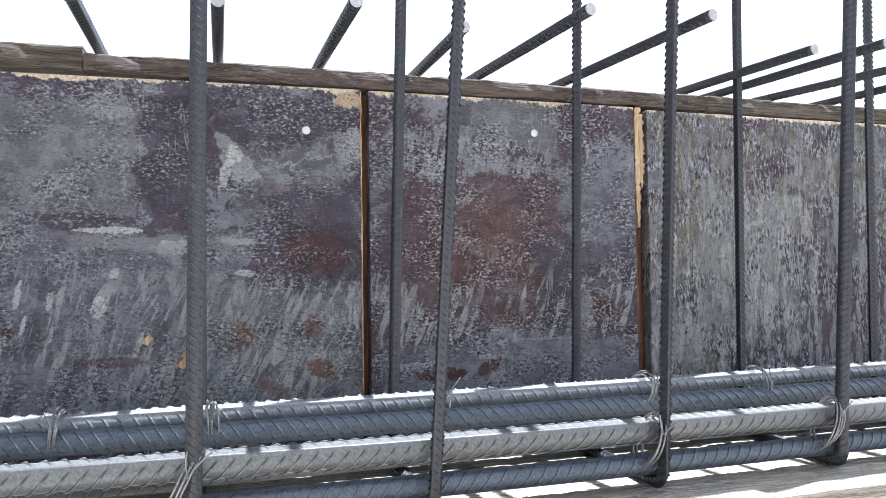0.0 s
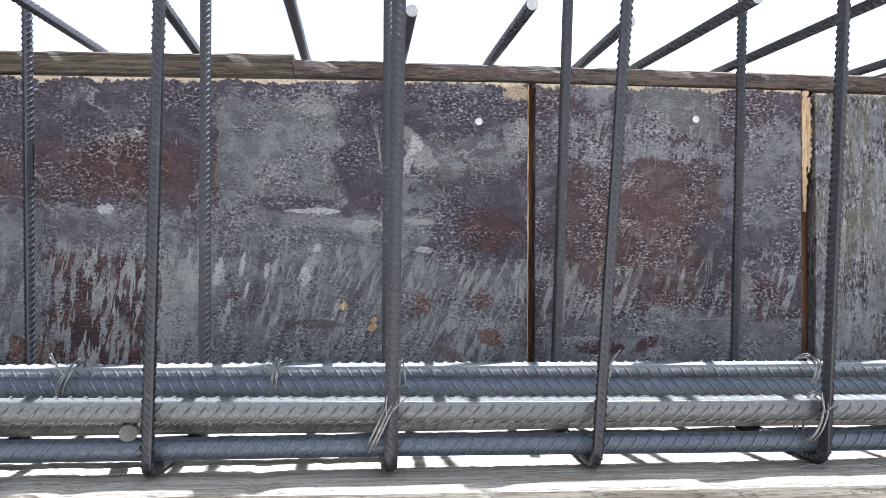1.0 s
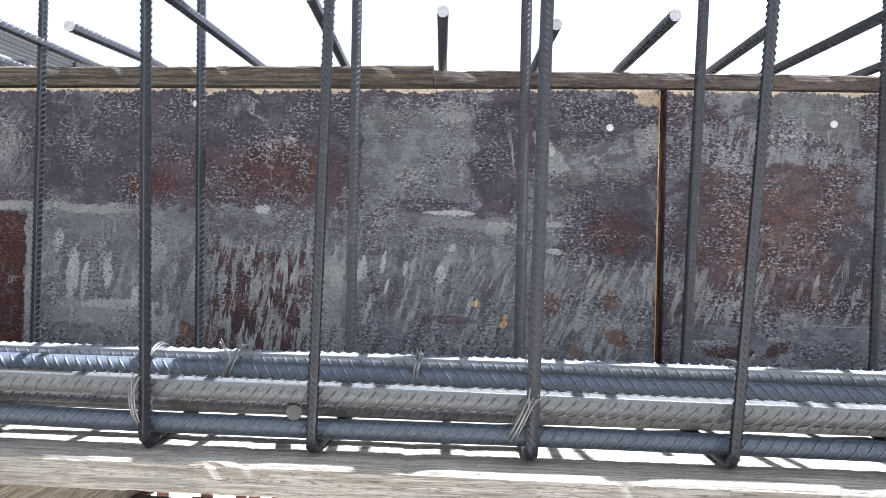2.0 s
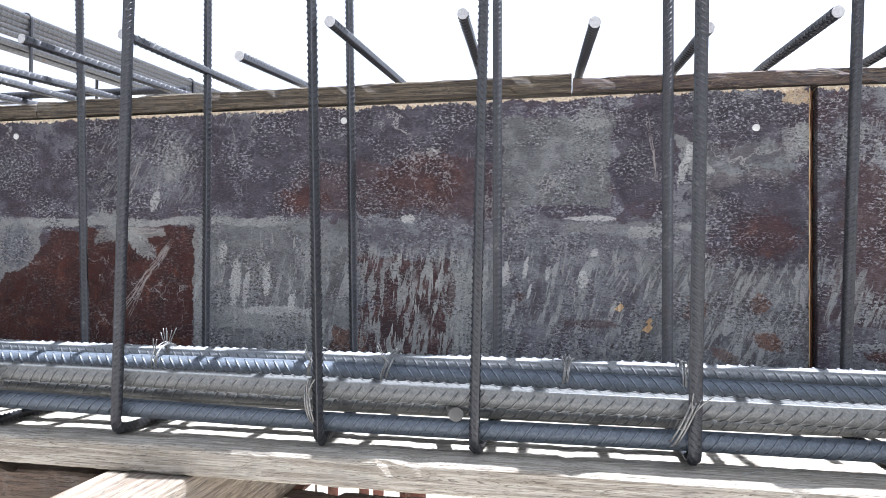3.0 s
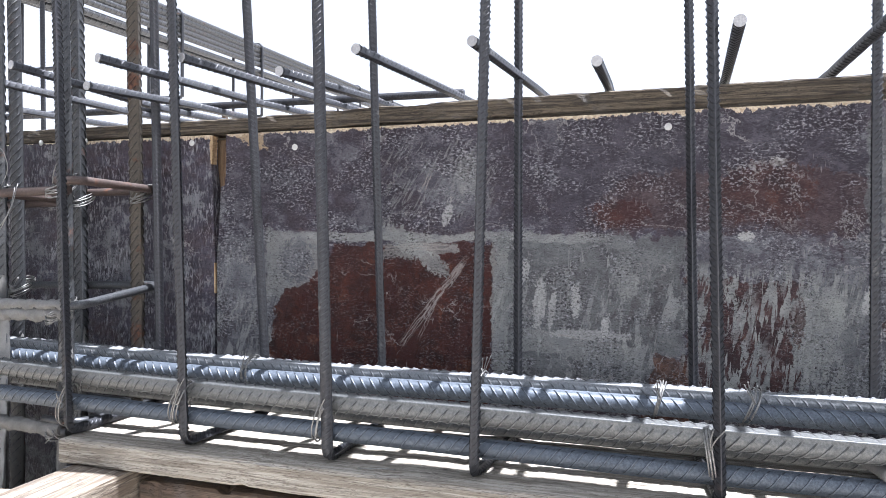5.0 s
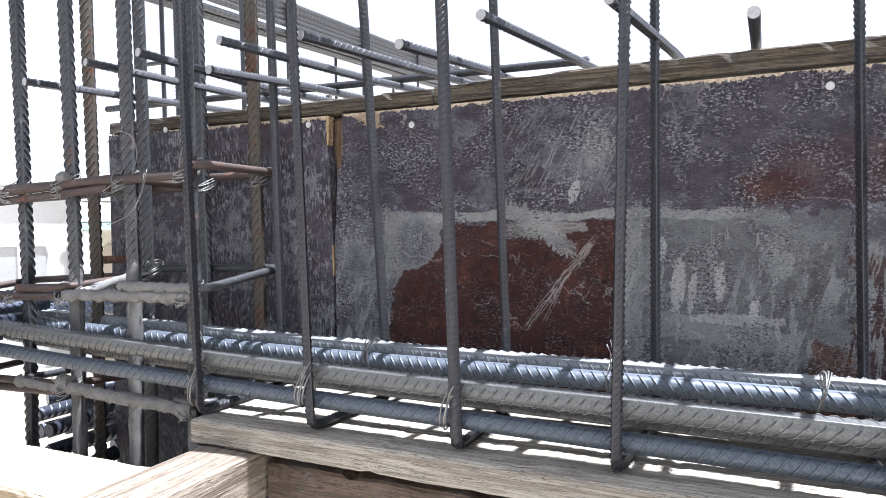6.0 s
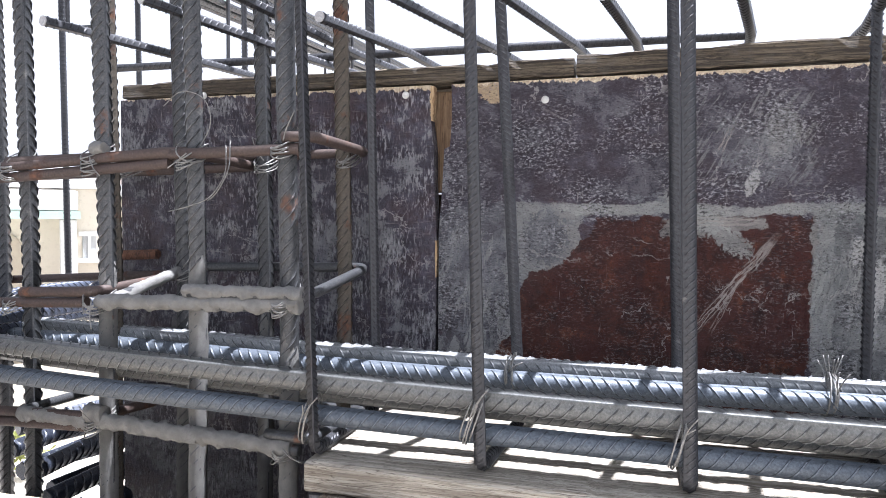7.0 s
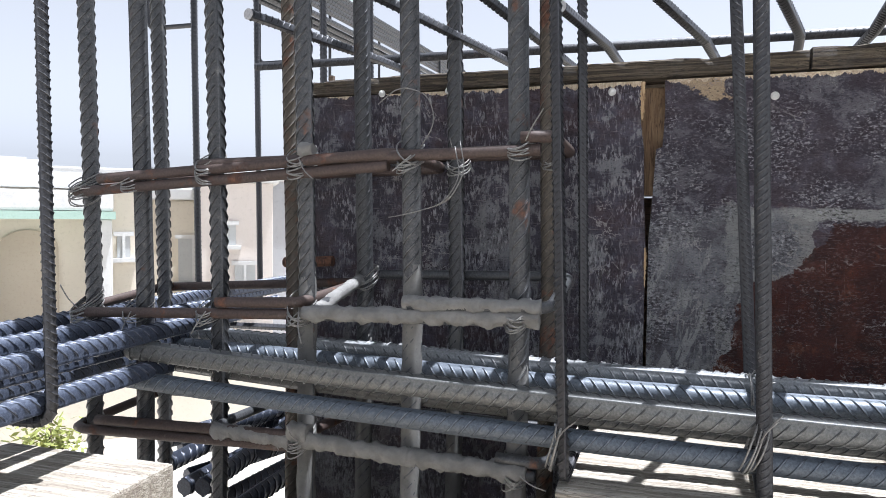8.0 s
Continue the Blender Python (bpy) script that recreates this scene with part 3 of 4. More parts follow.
def rough_board(x0, x1, y0, y1, z0, z1, seed=0, amp=0.0012, dz0=0.0, dz1=0.0, b=0.003):
    """A sawn board along x with uneven, chipped edges."""
    bm = bmesh.new()
    section = [(y0 + b, z0), (y1 - b, z0), (y1, z0 + b), (y1, z1 - b), (y1 - b, z1), ((y0 + y1) / 2, z1), (y0 + b, z1), (y0, z1 - b), (y0, (z0 + z1) / 2), (y0, z0 + b)]
    n = max(int((x1 - x0) / 0.011), 8)
    rings = []
    for i in range(n + 1):
        x, ring = x0 + (x1 - x0) * i / n, []
        lift = dz0 + (dz1 - dz0) * i / n
        for k, (y, z) in enumerate(section):
            j = amp * (noise.noise(Vector((x * 18, k * 0.7, seed))) + 0.6 * noise.noise(Vector((x * 75, k * 1.3, seed + 5))))
            chip = 2.2 * amp * max(0.0, noise.noise(Vector((x * 40, k * 3.1, seed + 9))) - 0.3) / 0.3
            cy, cz = (1 if y > (y0 + y1) / 2 else -1), (1 if z > (z0 + z1) / 2 else -1)
            ring.append(bm.verts.new((x, y + cy * (j * 0.7 - chip), z + cz * (j - chip) * (0.2 if k == 8 else 1) + lift)))
        rings.append(ring)
    for p, q in zip(rings, rings[1:]):
        for k in range(10):
            bm.faces.new((p[k], p[(k + 1) % 10], q[(k + 1) % 10], q[k]))
    bm.faces.new(rings[0][::-1])
    bm.faces.new(rings[-1])
    bmesh.ops.recalc_face_normals(bm, faces=list(bm.faces))
    return bm


def rounded(points, radius, n=7):
    """A polyline with its corners turned into arcs."""
    pts = [Vector(p) for p in points]
    out = [pts[0]]
    for a, b, c in zip(pts, pts[1:], pts[2:]):
        d = min(radius, (a - b).length * 0.45, (c - b).length * 0.45)
        p, q = b + (a - b).normalized() * d, b + (c - b).normalized() * d
        for k in range(n + 1):
            t = k / n
            out.append(p * (1 - t) ** 2 + b * 2 * t * (1 - t) + q * t * t)
    out.append(pts[-1])
    return out


def sweep(u, s, P, wobble, rng):
    """Centres and a turning frame along a polyline at the lengths u."""
    C = np.stack([np.interp(u, s, P[:, k]) for k in range(3)], 1)
    if wobble:
        for k in range(3):
            C[:, k] += wobble * np.sin(u * rng.uniform(2, 5) + rng.uniform(0, 6)) + 0.4 * wobble * np.sin(u * rng.uniform(8, 14) + rng.uniform(0, 6))
    T = np.gradient(C, axis=0)
    T /= np.linalg.norm(T, axis=1)[:, None]
    N = np.zeros_like(T)
    up = np.array([0, 0, 1.0]) if abs(T[0, 2]) < 0.8 else np.array([0, 1.0, 0])
    n = up - T[0] * (up @ T[0])
    for i in range(len(u)):
        n = n - T[i] * (n @ T[i])
        n /= np.linalg.norm(n)
        N[i] = n
    return C, N, np.cross(T, N)


def tube(points, r, pitch=0.0, height=0.0, sides=12, seed=0, twist=0.0, slant=0.6, wobble=0.0, ribw=0.12, lengthwise=0.8, step=0.004):
    """Mesh of a bar swept along a polyline. With a pitch it carries slanted crescent ribs on two
    sides and two lengthwise ribs, as deformed reinforcing bars do; the rings follow the ribs' slant."""
    P = np.array([tuple(p) for p in points], float)
    s = np.r_[0, np.cumsum(np.linalg.norm(np.diff(P, axis=0), axis=1))]
    rng = np.random.RandomState(seed)
    if pitch:
        w = 0.5 * ribw
        rows = np.array([0.0, 0.47 - ribw, 0.5 - ribw, 0.5 - w, 0.5 + w, 0.5 + ribw, 0.53 + ribw])
        high = np.array([0.0, 0, 0, 1, 1, 0, 0])
        m0 = int(s[-1] / pitch)
        u = ((np.arange(m0)[:, None] + rows[None, :]) * pitch).ravel()
        top, k = np.tile(high, m0), max(sides // 2 - 4, 2)
        half = np.r_[0.10, 0.17, np.linspace(0.17, np.pi - 0.17, k + 2)[1:-1], np.pi - 0.17, np.pi - 0.10]
        th2 = np.r_[half, half + np.pi]
        th = th2 - twist
        sides = len(th)
        side, arc = np.where(th2 < np.pi, 1, -1), np.mod(th2, np.pi) - np.pi / 2
        crescent = np.clip((1.2 - np.abs(arc)) / 0.5, 0, 1)
        crest = top[:, None] * crescent[None, :]
        R = r + height * crest + lengthwise * height * (np.abs(np.abs(arc) - np.pi / 2) < 0.11)[None, :]
        shear = -side * arc * slant * r
    else:
        m0 = max(int(s[-1] / max(s[-1] / 80, step)), 2) + 1
        u = np.linspace(0, s[-1], m0)
        th = np.arange(sides) * 2 * np.pi / sides
        R, crest, shear = np.full((m0, sides), r), np.zeros((m0, sides)), np.zeros(sides)
    m = len(u)
    C, N, B = sweep(u, s, P, wobble, rng)
    T = np.cross(N, B)
    V = C[:, None] + R[..., None] * (np.cos(th)[None, :, None] * N[:, None] + np.sin(th)[None, :, None] * B[:, None])
    ease = np.clip(np.minimum(u, u[-1] - u) / 0.03, 0, 1)
    V = V + (ease[:, None] * shear[None, :])[..., None] * T[:, None]
    V = np.r_[V.reshape(-1, 3), C[:1], C[-1:]]
    i, j = np.meshgrid(np.arange(m - 1), np.arange(sides), indexing="ij")
    a, b = i * sides + j, i * sides + (j + 1) % sides
    quads = np.stack([a, b, b + sides, a + sides], -1).reshape(-1, 4)
    k = np.arange(sides)
    tris = np.r_[np.stack([np.full(sides, m * sides), (k + 1) % sides, k], -1), np.stack([np.full(sides, m * sides + 1), (m - 1) * sides + k, (m - 1) * sides + (k + 1) % sides], -1)]
    me = bpy.data.meshes.new("bar")
    me.vertices.add(len(V))
    me.vertices.foreach_set("co", V.ravel())
    me.loops.add(quads.size + tris.size)
    me.loops.foreach_set("vertex_index", np.r_[quads.ravel(), tris.ravel()].astype(np.int32))
    me.polygons.add(len(quads) + len(tris))
    me.polygons.foreach_set("loop_start", np.r_[np.arange(len(quads)) * 4, quads.size + np.arange(len(tris)) * 3].astype(np.int32))
    me.polygons.foreach_set("use_smooth", np.r_[np.ones(len(quads), bool), np.zeros(len(tris), bool)])
    # rib height, 0 to 1: drives the rubbed crests and the flanks' painted shade
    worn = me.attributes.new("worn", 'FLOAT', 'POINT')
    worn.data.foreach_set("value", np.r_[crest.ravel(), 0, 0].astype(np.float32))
    me.update(calc_edges=True)
    return me


def bar(name, points, r, material, pitch=0.0, height=0.0, parent=None, **k):
    me = tube(points, r, pitch, height, **k)
    me.name = name
    me.materials.append(material)
    ob = new(name, me)
    ob.parent = parent
    return ob


def loose_wire(name, points, r=0.0007, parent=None, material=None):
    return bar(name, rounded(points, 0.02, 5), r, material or WIRE, sides=5, parent=parent)


# ---- form: side panels, deck edge, soffit ----
Z_SOFFIT = -0.007
ground = tagged(obj("ground", box(-400, 400, -400, 400, -3.7, -3.5), SAND), "pale sandy ground in hard sunlight", "ground", kind="structure")

# side form: plywood panels, each a piece of its own, on studs
side_form = tagged(empty("wall_north", "worn film-faced plywood side form of the beam", "formwork"), kind="structure")
def sheet(outline, y0, y1):
    """A flat sheet with the given outline in x and z."""
    bm = bmesh.new()
    f = bm.faces.new([bm.verts.new((a, y0, b)) for a, b in outline])
    out = bmesh.ops.extrude_face_region(bm, geom=[f])
    bmesh.ops.translate(bm, vec=(0, y1 - y0, 0), verts=[g for g in out["geom"] if isinstance(g, bmesh.types.BMVert)])
    bmesh.ops.recalc_face_normals(bm, faces=list(bm.faces))
    return bm


panel = sheet(((-1.2155, -0.02), (-0.0045, -0.02), (-0.0045, 0.4025), (-1.2025, 0.388), (-1.2015, 0.352), (-1.2035, 0.314), (-1.2105, 0.311), (-1.2130, 0.26), (-1.2165, 0.21), (-1.2160, 0.12)), 0.0, 0.018)
CUTS = (-0.79, -0.36)      # one material for each stretch of this long sheet
for x in CUTS:
    bmesh.ops.bisect_plane(panel, geom=list(panel.verts) + list(panel.edges) + list(panel.faces), plane_co=(x, 0, 0), plane_no=(1, 0, 0))
for f in panel.faces:
    f.material_index = sum(f.calc_center_median().x > x for x in CUTS)
panel = part("plywood_panel", panel, PLY_MAIN[0], side_form)
for m in PLY_MAIN[1:]:
    panel.data.materials.append(m)
part("plywood_panel", box(0.0045, 0.343, 0.0, 0.018, -0.02, 0.4025, 0.0012), PLY_MID, side_form)
part("plywood_panel", box(0.362, 1.58, 0.0, 0.018, -0.02, 0.4, 0.0012), PLY_GREEN, side_form)
part("plywood_panel", sheet(((-1.672, -0.9), (-1.2190, -0.9), (-1.2195, 0.20), (-1.2225, 0.26), (-1.2235, 0.31), (-1.2280, 0.345), (-1.2275, 0.388), (-1.672, 0.384)), 0.0, 0.018), PLY_LEFT, side_form)
for x in (-1.225, 0.0, 0.353):
    part("stud", box(x - 0.03, x + 0.03, 0.022, 0.07, -0.02 if x > -1 else 0.26, 0.402 if x > -1 else 0.384, 0.002), WOOD_BROWN if x > -1 else WOOD_STUD, side_form)
part("stud", box(-1.65, -1.60, 0.019, 0.07, -0.5, 0.39, 0.002), WOOD_DARK, side_form)
part("waler", box(-1.66, 1.58, 0.072, 0.12, 0.1, 0.19, 0.002), WOOD_DARK, side_form)

# deck edge: battens along the top of the form
deck_edge = tagged(empty("deck_edge", "weathered timber battens along the top of the form", "batten"), kind="structure")
for x0, x1, z0, z1, y, dip in ((-1.668, -1.058, 0.3935, 0.413, -0.001, -0.008), (-1.055, -0.2858, 0.405, 0.4285, -0.002, -0.0125),
                               (-0.2846, 0.452, 0.4045, 0.4225, -0.004, 0.0), (0.456, 1.58, 0.4025, 0.424, 0.001, 0.0)):
    part("batten", rough_board(x0, x1, y, y + 0.045, z0, z1, x0 * 7, 0.0014, dip, 0.0, 0.002), WOOD_PAINTED if -0.3 < x0 < 0.4 else WOOD_LIP, deck_edge)
deck = tagged(obj("deck", box(-1.66, 3.2, 0.046, 1.3, 0.375, 0.393), WOOD_GREY), "plywood slab deck behind the beam form", "deck", kind="structure")

# soffit board under the beam cage
soffit = tagged(empty("soffit_board", "weathered sawn timber soffit board under the steel", "board"), kind="structure")
askew = rough_board(-1.290, 1.6, -0.222, -0.002, Z_SOFFIT - 0.030, Z_SOFFIT, 3, 0.0008)
for v in askew.verts:               # the sawn front edge runs a little askew
    if v.co.y < -0.16:
        v.co.y += 0.008 - 0.023 * min(v.co.x + 1.29, 1.4)
part("board", askew, WOOD_GREY, soffit)


# ---- beam cage: stirrups and long bars ----
def stirrup(front, back, y0=-0.205, y1=-0.042, z0=0.0, z1=0.72, name="stirrup", seed=0):
    """A closed stirrup; front and back are x at half a metre and x at the bottom."""
    def at(pair, z):
        return pair[1] + (pair[0] - pair[1]) * (z - z0) / 0.49
    pts = [(at(front, z1 - 0.05), y0, z1 - 0.05), (front[1], y0, z0), (back[1], y1, z0), (at(back, z1), y1, z1), (at(front, z1), y0, z1), (at(front, z1 - 0.08), y0 + 0.013, z1 - 0.09)]
    ob = bar(name, rounded(pts, 0.016), 0.0050, STEEL_STIRRUP, 0.0068, 0.0011, sides=12, seed=seed, ribw=0.15, twist=0.5 + seed * 0.7, slant=0.8, lengthwise=1.2)
    return tagged(ob, "dark ribbed steel stirrup tied round the beam bars", "stirrup", "stirrups of the beam cage")


STIRRUPS = (((-1.301, -1.284), (-1.292, -1.280)), ((-1.137, -1.119), (-1.138, -1.107)), ((-0.953, -0.938), (-0.955, -0.937)),
            ((-0.768, -0.776), (-0.764, -0.760)), ((-0.557, -0.543), (-0.567, -0.555)), ((-0.374, -0.381), (-0.377, -0.373)),
            ((-0.165, -0.171), (-0.174, -0.173)), ((0.049, 0.017), (0.033, 0.018)), ((0.260, 0.236), (0.244, 0.232)),
            ((0.474, 0.441), (0.468, 0.459)), ((0.685, 0.66), (0.68, 0.67)), ((0.89, 0.87), (0.885, 0.88)), ((1.10, 1.08), (1.095, 1.09)))
for k, (f, b) in enumerate(STIRRUPS):
    stirrup(f, b, seed=k)

# y, z, radius, steel, left end, right end, rib slant, turn, rise of the bar above z along RISE_AT
RISE_AT = (-1.5, -1.3, -1.0, -0.6, -0.3, 0.0)
LONG = ((-0.188, 0.0155, 0.0087, STEEL_LONG, -1.78, 1.5, 0.8, 0.2, (0.0215, 0.0160, 0.0115, 0.003, 0.001, -0.001)),
        (-0.185, 0.0505, 0.0110, STEEL_DUSTY, -1.77, 1.5, 0.8, -0.75, (0.0205, 0.0140, 0.0075, 0.002, -0.0005, -0.0045)),
        (-0.146, 0.0295, 0.0090, STEEL_DUSTY, -1.74, -0.155, 0.8, 0.1, (0.0205, 0.0140, 0.0075, 0.002, 0.0, -0.001)),
        (-0.084, 0.0510, 0.0095, STEEL_LONG, -1.86, 1.5, -0.8, 0.35, (0.0110, 0.0055, 0.0040, 0.0025, 0.001, -0.003)),
        (-0.060, 0.0655, 0.0088, STEEL_PALE, -1.84, 1.5, -0.8, -0.8, (0.0090, 0.0030, 0.0010, -0.0005, 0.0, -0.0025)),
        (-0.092, 0.0155, 0.0085, STEEL_DUSTY, -1.76, 1.5, 0.8, 0.3, (0.0185, 0.0125, 0.006, 0.001, 0.0, 0.0)),
        (-0.055, 0.0155, 0.0088, STEEL_LONG, -1.80, 1.5, -0.8, 0.9, (0.0185, 0.0125, 0.006, 0.001, 0.0, 0.0)))
for k, (y, z, r, m, x0, x1, slant, turn, rise) in enumerate(LONG):
    way = [(x0, y + 0.004, z + 1.55 * rise[0])] + [(x, y, z + up) for x, up in zip(RISE_AT, rise) if x < x1 - 0.02] + [(x1, y, z + rise[5])]
    ob = bar("long_bar", rounded(way, 0.08), r, m, 0.0128, 0.0015, sides=20, seed=20 + k, wobble=0.0009, twist=turn, slant=slant, ribw=0.10)
    tagged(ob, "blue-grey ribbed steel bar lying along the beam" if m is STEEL_LONG else "dusty grey ribbed steel bar lying along the beam", "rebar", "long bars of the beam cage")
for y, xa, xb in ((-0.152, -1.78, -0.48), (-0.056, -0.42, 1.5), (-0.187, -1.78, 1.5), (-0.174, -1.78, 1.5)):
    ob = bar("long_bar", [(xa, y, 0.705), (xb, y, 0.705)], 0.0095, STEEL_LONG, sides=10, seed=30)
    tagged(ob, "ribbed steel top bar of the beam cage", "rebar", "long bars of the beam cage")

# ---- slab bars that reach over the form ----
RODS = ((0.075, -0.13, 0.436, 0.070), (0.178, -0.193, 0.440, 0.145), (0.305, -0.203, 0.443, 0.261), (0.470, -0.16, 0.436, 0.439), (0.541, -0.187, 0.440, 0.496),
        (0.638, -0.11, 0.440, 0.584), (0.74, -0.17, 0.440, 0.69), (-0.041, -0.19, 0.427, -0.047), (-0.153, -0.17, 0.424, -0.157), (-0.265, -0.203, 0.424, -0.276),
        (-0.398, -0.19, 0.444, -0.404), (-0.533, -0.214, 0.435, -0.520), (-0.662, -0.155, 0.422, -0.660), (-0.785, -0.192, 0.441, -0.752), (-0.914, -0.192, 0.442, -0.866),
        (-1.02, -0.168, 0.430, -0.99), (-1.132, -0.195, 0.446, -1.062), (-1.246, -0.20, 0.452, -1.160), (-1.30, -0.16, 0.43, -1.268), (-1.39, -0.19, 0.455, -1.335), (-1.487, -0.19, 0.452, -1.41), (-1.612, -0.19, 0.437, -1.56))
for k, (x, y, z, xb) in enumerate(RODS):
    yb, zb = 0.03, 0.4365
    s = (1.6 - yb) / (yb - y)
    ob = bar("slab_bar", [(x, y, z), (xb, yb, zb), (xb + (xb - x) * s * 0.5, 1.6, zb + 0.03)], 0.0054, STEEL_STIRRUP, 0.009, 0.0009, sides=12, ribw=0.12, seed=40 + k, twist=0.9)
    tagged(ob, "dark ribbed slab bar whose cut end reaches over the form", "rebar", "slab bars over the form")
    out = (Vector((x, y, z)) - Vector((xb, yb, zb))).normalized()
    bar("cut_end", [Vector((x, y, z)) - out * 0.0006, Vector((x, y, z)) + out * 0.0009], 0.0057, STEEL_CUT, sides=14, parent=ob, step=0.0007)
for y, z, x0, x1 in ((0.08, 0.4475, -1.77, -0.86), (0.42, 0.452, -1.66, -0.6), (0.75, 0.458, -1.66, -0.6)):
    ob = bar("slab_bar", [(x0, y, z), (x1, y, z)], 0.005, STEEL_STIRRUP, 0.009, 0.0008, sides=8, seed=70)
    tagged(ob, "ribbed bar laid across the slab bars", "rebar", "slab bars over the form")

# ---- column bars and hoops ----
COLUMN = ((-1.334, -0.158, STEEL_COLUMN), (-1.444, -0.157, STEEL_COLUMN), (-1.564, -0.153, STEEL_COLUMN), (-1.674, -0.150, STEEL_COLUMN), (-1.770, -0.155, STEEL_COLUMN), (-1.842, -0.155, STEEL_COLUMN),
          (-1.322, -0.040, STEEL_RUST), (-1.432, -0.031, STEEL_COLUMN), (-1.547, -0.036, STEEL_COLUMN), (-1.628, -0.066, STEEL_RUST), (-1.838, -0.036, STEEL_COLUMN))
COATED = {0: 0.115, 1: 0.185, 2: 0.175, 7: 0.11, 8: 0.09}
for k, (x, y, m) in enumerate(COLUMN):
    ob = bar("column_bar", [(x - 0.009, y, -0.9), (x + 0.0, y, 0.15), (x - 0.018, y, 1.0)], 0.0086, m, 0.0135, 0.0018, sides=16, seed=80 + k, twist=1.2 + 0.35 * (k % 4), slant=1.1)
    tagged(ob, "rusty upright ribbed column bar" if m is STEEL_RUST else "grey dusty upright ribbed column bar", "rebar", "column bars")
    if k in COATED:                 # grout that ran down over the bar's foot
        z1 = COATED[k]
        coat = tube([(x - 0.009 * (0.15 - q) / 1.05, y, q) for q in np.linspace(-0.6, z1, 24)], 0.0100, sides=18, step=0.004)
        for v in coat.vertices:
            d = Vector((v.co.x - x, v.co.y - y, 0.0))
            w = 0.0012 * noise.noise(Vector(v.co) * 45) + 0.0008 * noise.noise(Vector(v.co) * 150)
            thin = min(1.0, max(0.0, (z1 + 0.02 * noise.noise(Vector((v.co.x, v.co.y, 0)) * 90) - v.co.z) / 0.03))
            v.co += d * (w / 0.0100 - 0.28 * (1 - thin))
        coat.materials.append(GROUT)
        coat.name = "cement_coat"
        skin = new("cement_coat", coat)
        skin.parent = ob
        tagged(skin, "pale grey cement coat on the bar")


def hoop(x0, x1, y0, y1, z, m, r=0.0058, seed=0, lap=0.1, label="dark brown rusty steel hoop tied round the column bars"):
    pts = [(x1 - 0.012, y0, z[0]), (x0, y0, z[1]), (x0, y1, z[2]), (x1, y1, z[3]), (x1, y0 - 0.001, z[0] + 0.0125), (x1 - lap, y0 - 0.001, z[0] + 0.0125 + (z[1] - z[0]) * lap / (x1 - x0))]
    return tagged(bar("hoop", rounded(pts, 0.02), r, m, sides=14, seed=seed, step=0.003), label, "hoop", "hoops of the column")


CEMENTED = "dark steel hoop splashed with cement, tied round the column bars"
hoop(-1.690, -1.302, -0.175, -0.018, (0.296, 0.286, 0.300, 0.306), STEEL_HOOP, seed=1, lap=0.03)
hoop(-1.858, -1.452, -0.176, -0.018, (0.283, 0.256, 0.278, 0.290), STEEL_HOOP, seed=2, lap=0.36)
hoop(-1.552, -1.302, -0.175, -0.018, (0.136, 0.130, 0.160, 0.166), STEEL_COLUMN, seed=3, lap=0.14, label=CEMENTED)
hoop(-1.858, -1.560, -0.176, -0.018, (0.130, 0.118, 0.132, 0.150), STEEL_HOOP, seed=4, lap=0.10)
hoop(-1.668, -1.302, -0.175, -0.018, (-0.012, 0.000, -0.005, -0.012), STEEL_COLUMN, seed=5, lap=0.05, label=CEMENTED)
hoop(-1.858, -1.560, -0.176, -0.018, (-0.010, -0.018, -0.012, -0.010), STEEL_HOOP, seed=6, lap=0.26)

for x0, x1, z in ((-1.635, -1.545, 0.299), (-1.665, -1.585, 0.172)):
    tagged(bar("short_bar", [(x0, -0.0235, z), (x1, -0.0235, z + 0.004)], 0.0062, STEEL_ORANGE, 0.009, 0.0004, sides=12), "short orange-rusted bar end tied behind the column bars", "rebar", "short rusted bars")

# ---- cross beam that meets the column ----
for k, (x, z, y1) in enumerate(((-1.822, 0.100, 0.04), (-1.749, 0.0985, -0.05), (-1.815, 0.059, -0.10), (-1.741, 0.061, -0.14), (-1.786, 0.080, -0.02), (-1.862, 0.077, 0.3), (-1.895, 0.103, 0.5), (-1.90, 0.058, 0.55), (-1.93, 0.085, 0.55))):
    ob = bar("cross_bar", [(x, -1.7, z), (x, y1, z)], 0.0098, STEEL_CROSS, 0.0125, 0.0017, sides=14, seed=100 + k, wobble=0.0006, twist=0.8, slant=-0.8)
    tagged(ob, "blue-grey ribbed steel bar of the cross beam", "rebar", "bars of the cross beam")


def cross_stirrup(y, seed):
    pts = [(-1.735, y, 0.8), (-1.7255, y, 0.044), (-1.97, y, 0.040), (-1.98, y, 0.8), (-1.735, y + 0.004, 0.8)]
    return tagged(bar("stirrup", rounded(pts, 0.022), 0.0055, STEEL_STIRRUP, 0.0078, 0.0009, sides=12, seed=seed), "dark ribbed stirrup of the cross beam", "stirrup", "stirrups of the cross beam")


for k, y in enumerate((-0.33, -0.53, -0.73, -0.93, -1.13, 0.22, 0.42)):
    cross_stirrup(y, 200 + k)
cross_soffit = tagged(obj("cross_soffit", box(-2.1, -1.655, -1.7, -0.255, -0.05, -0.01, 0.004), WOOD_GREY), "weathered soffit plank under the cross beam", "board", kind="structure")

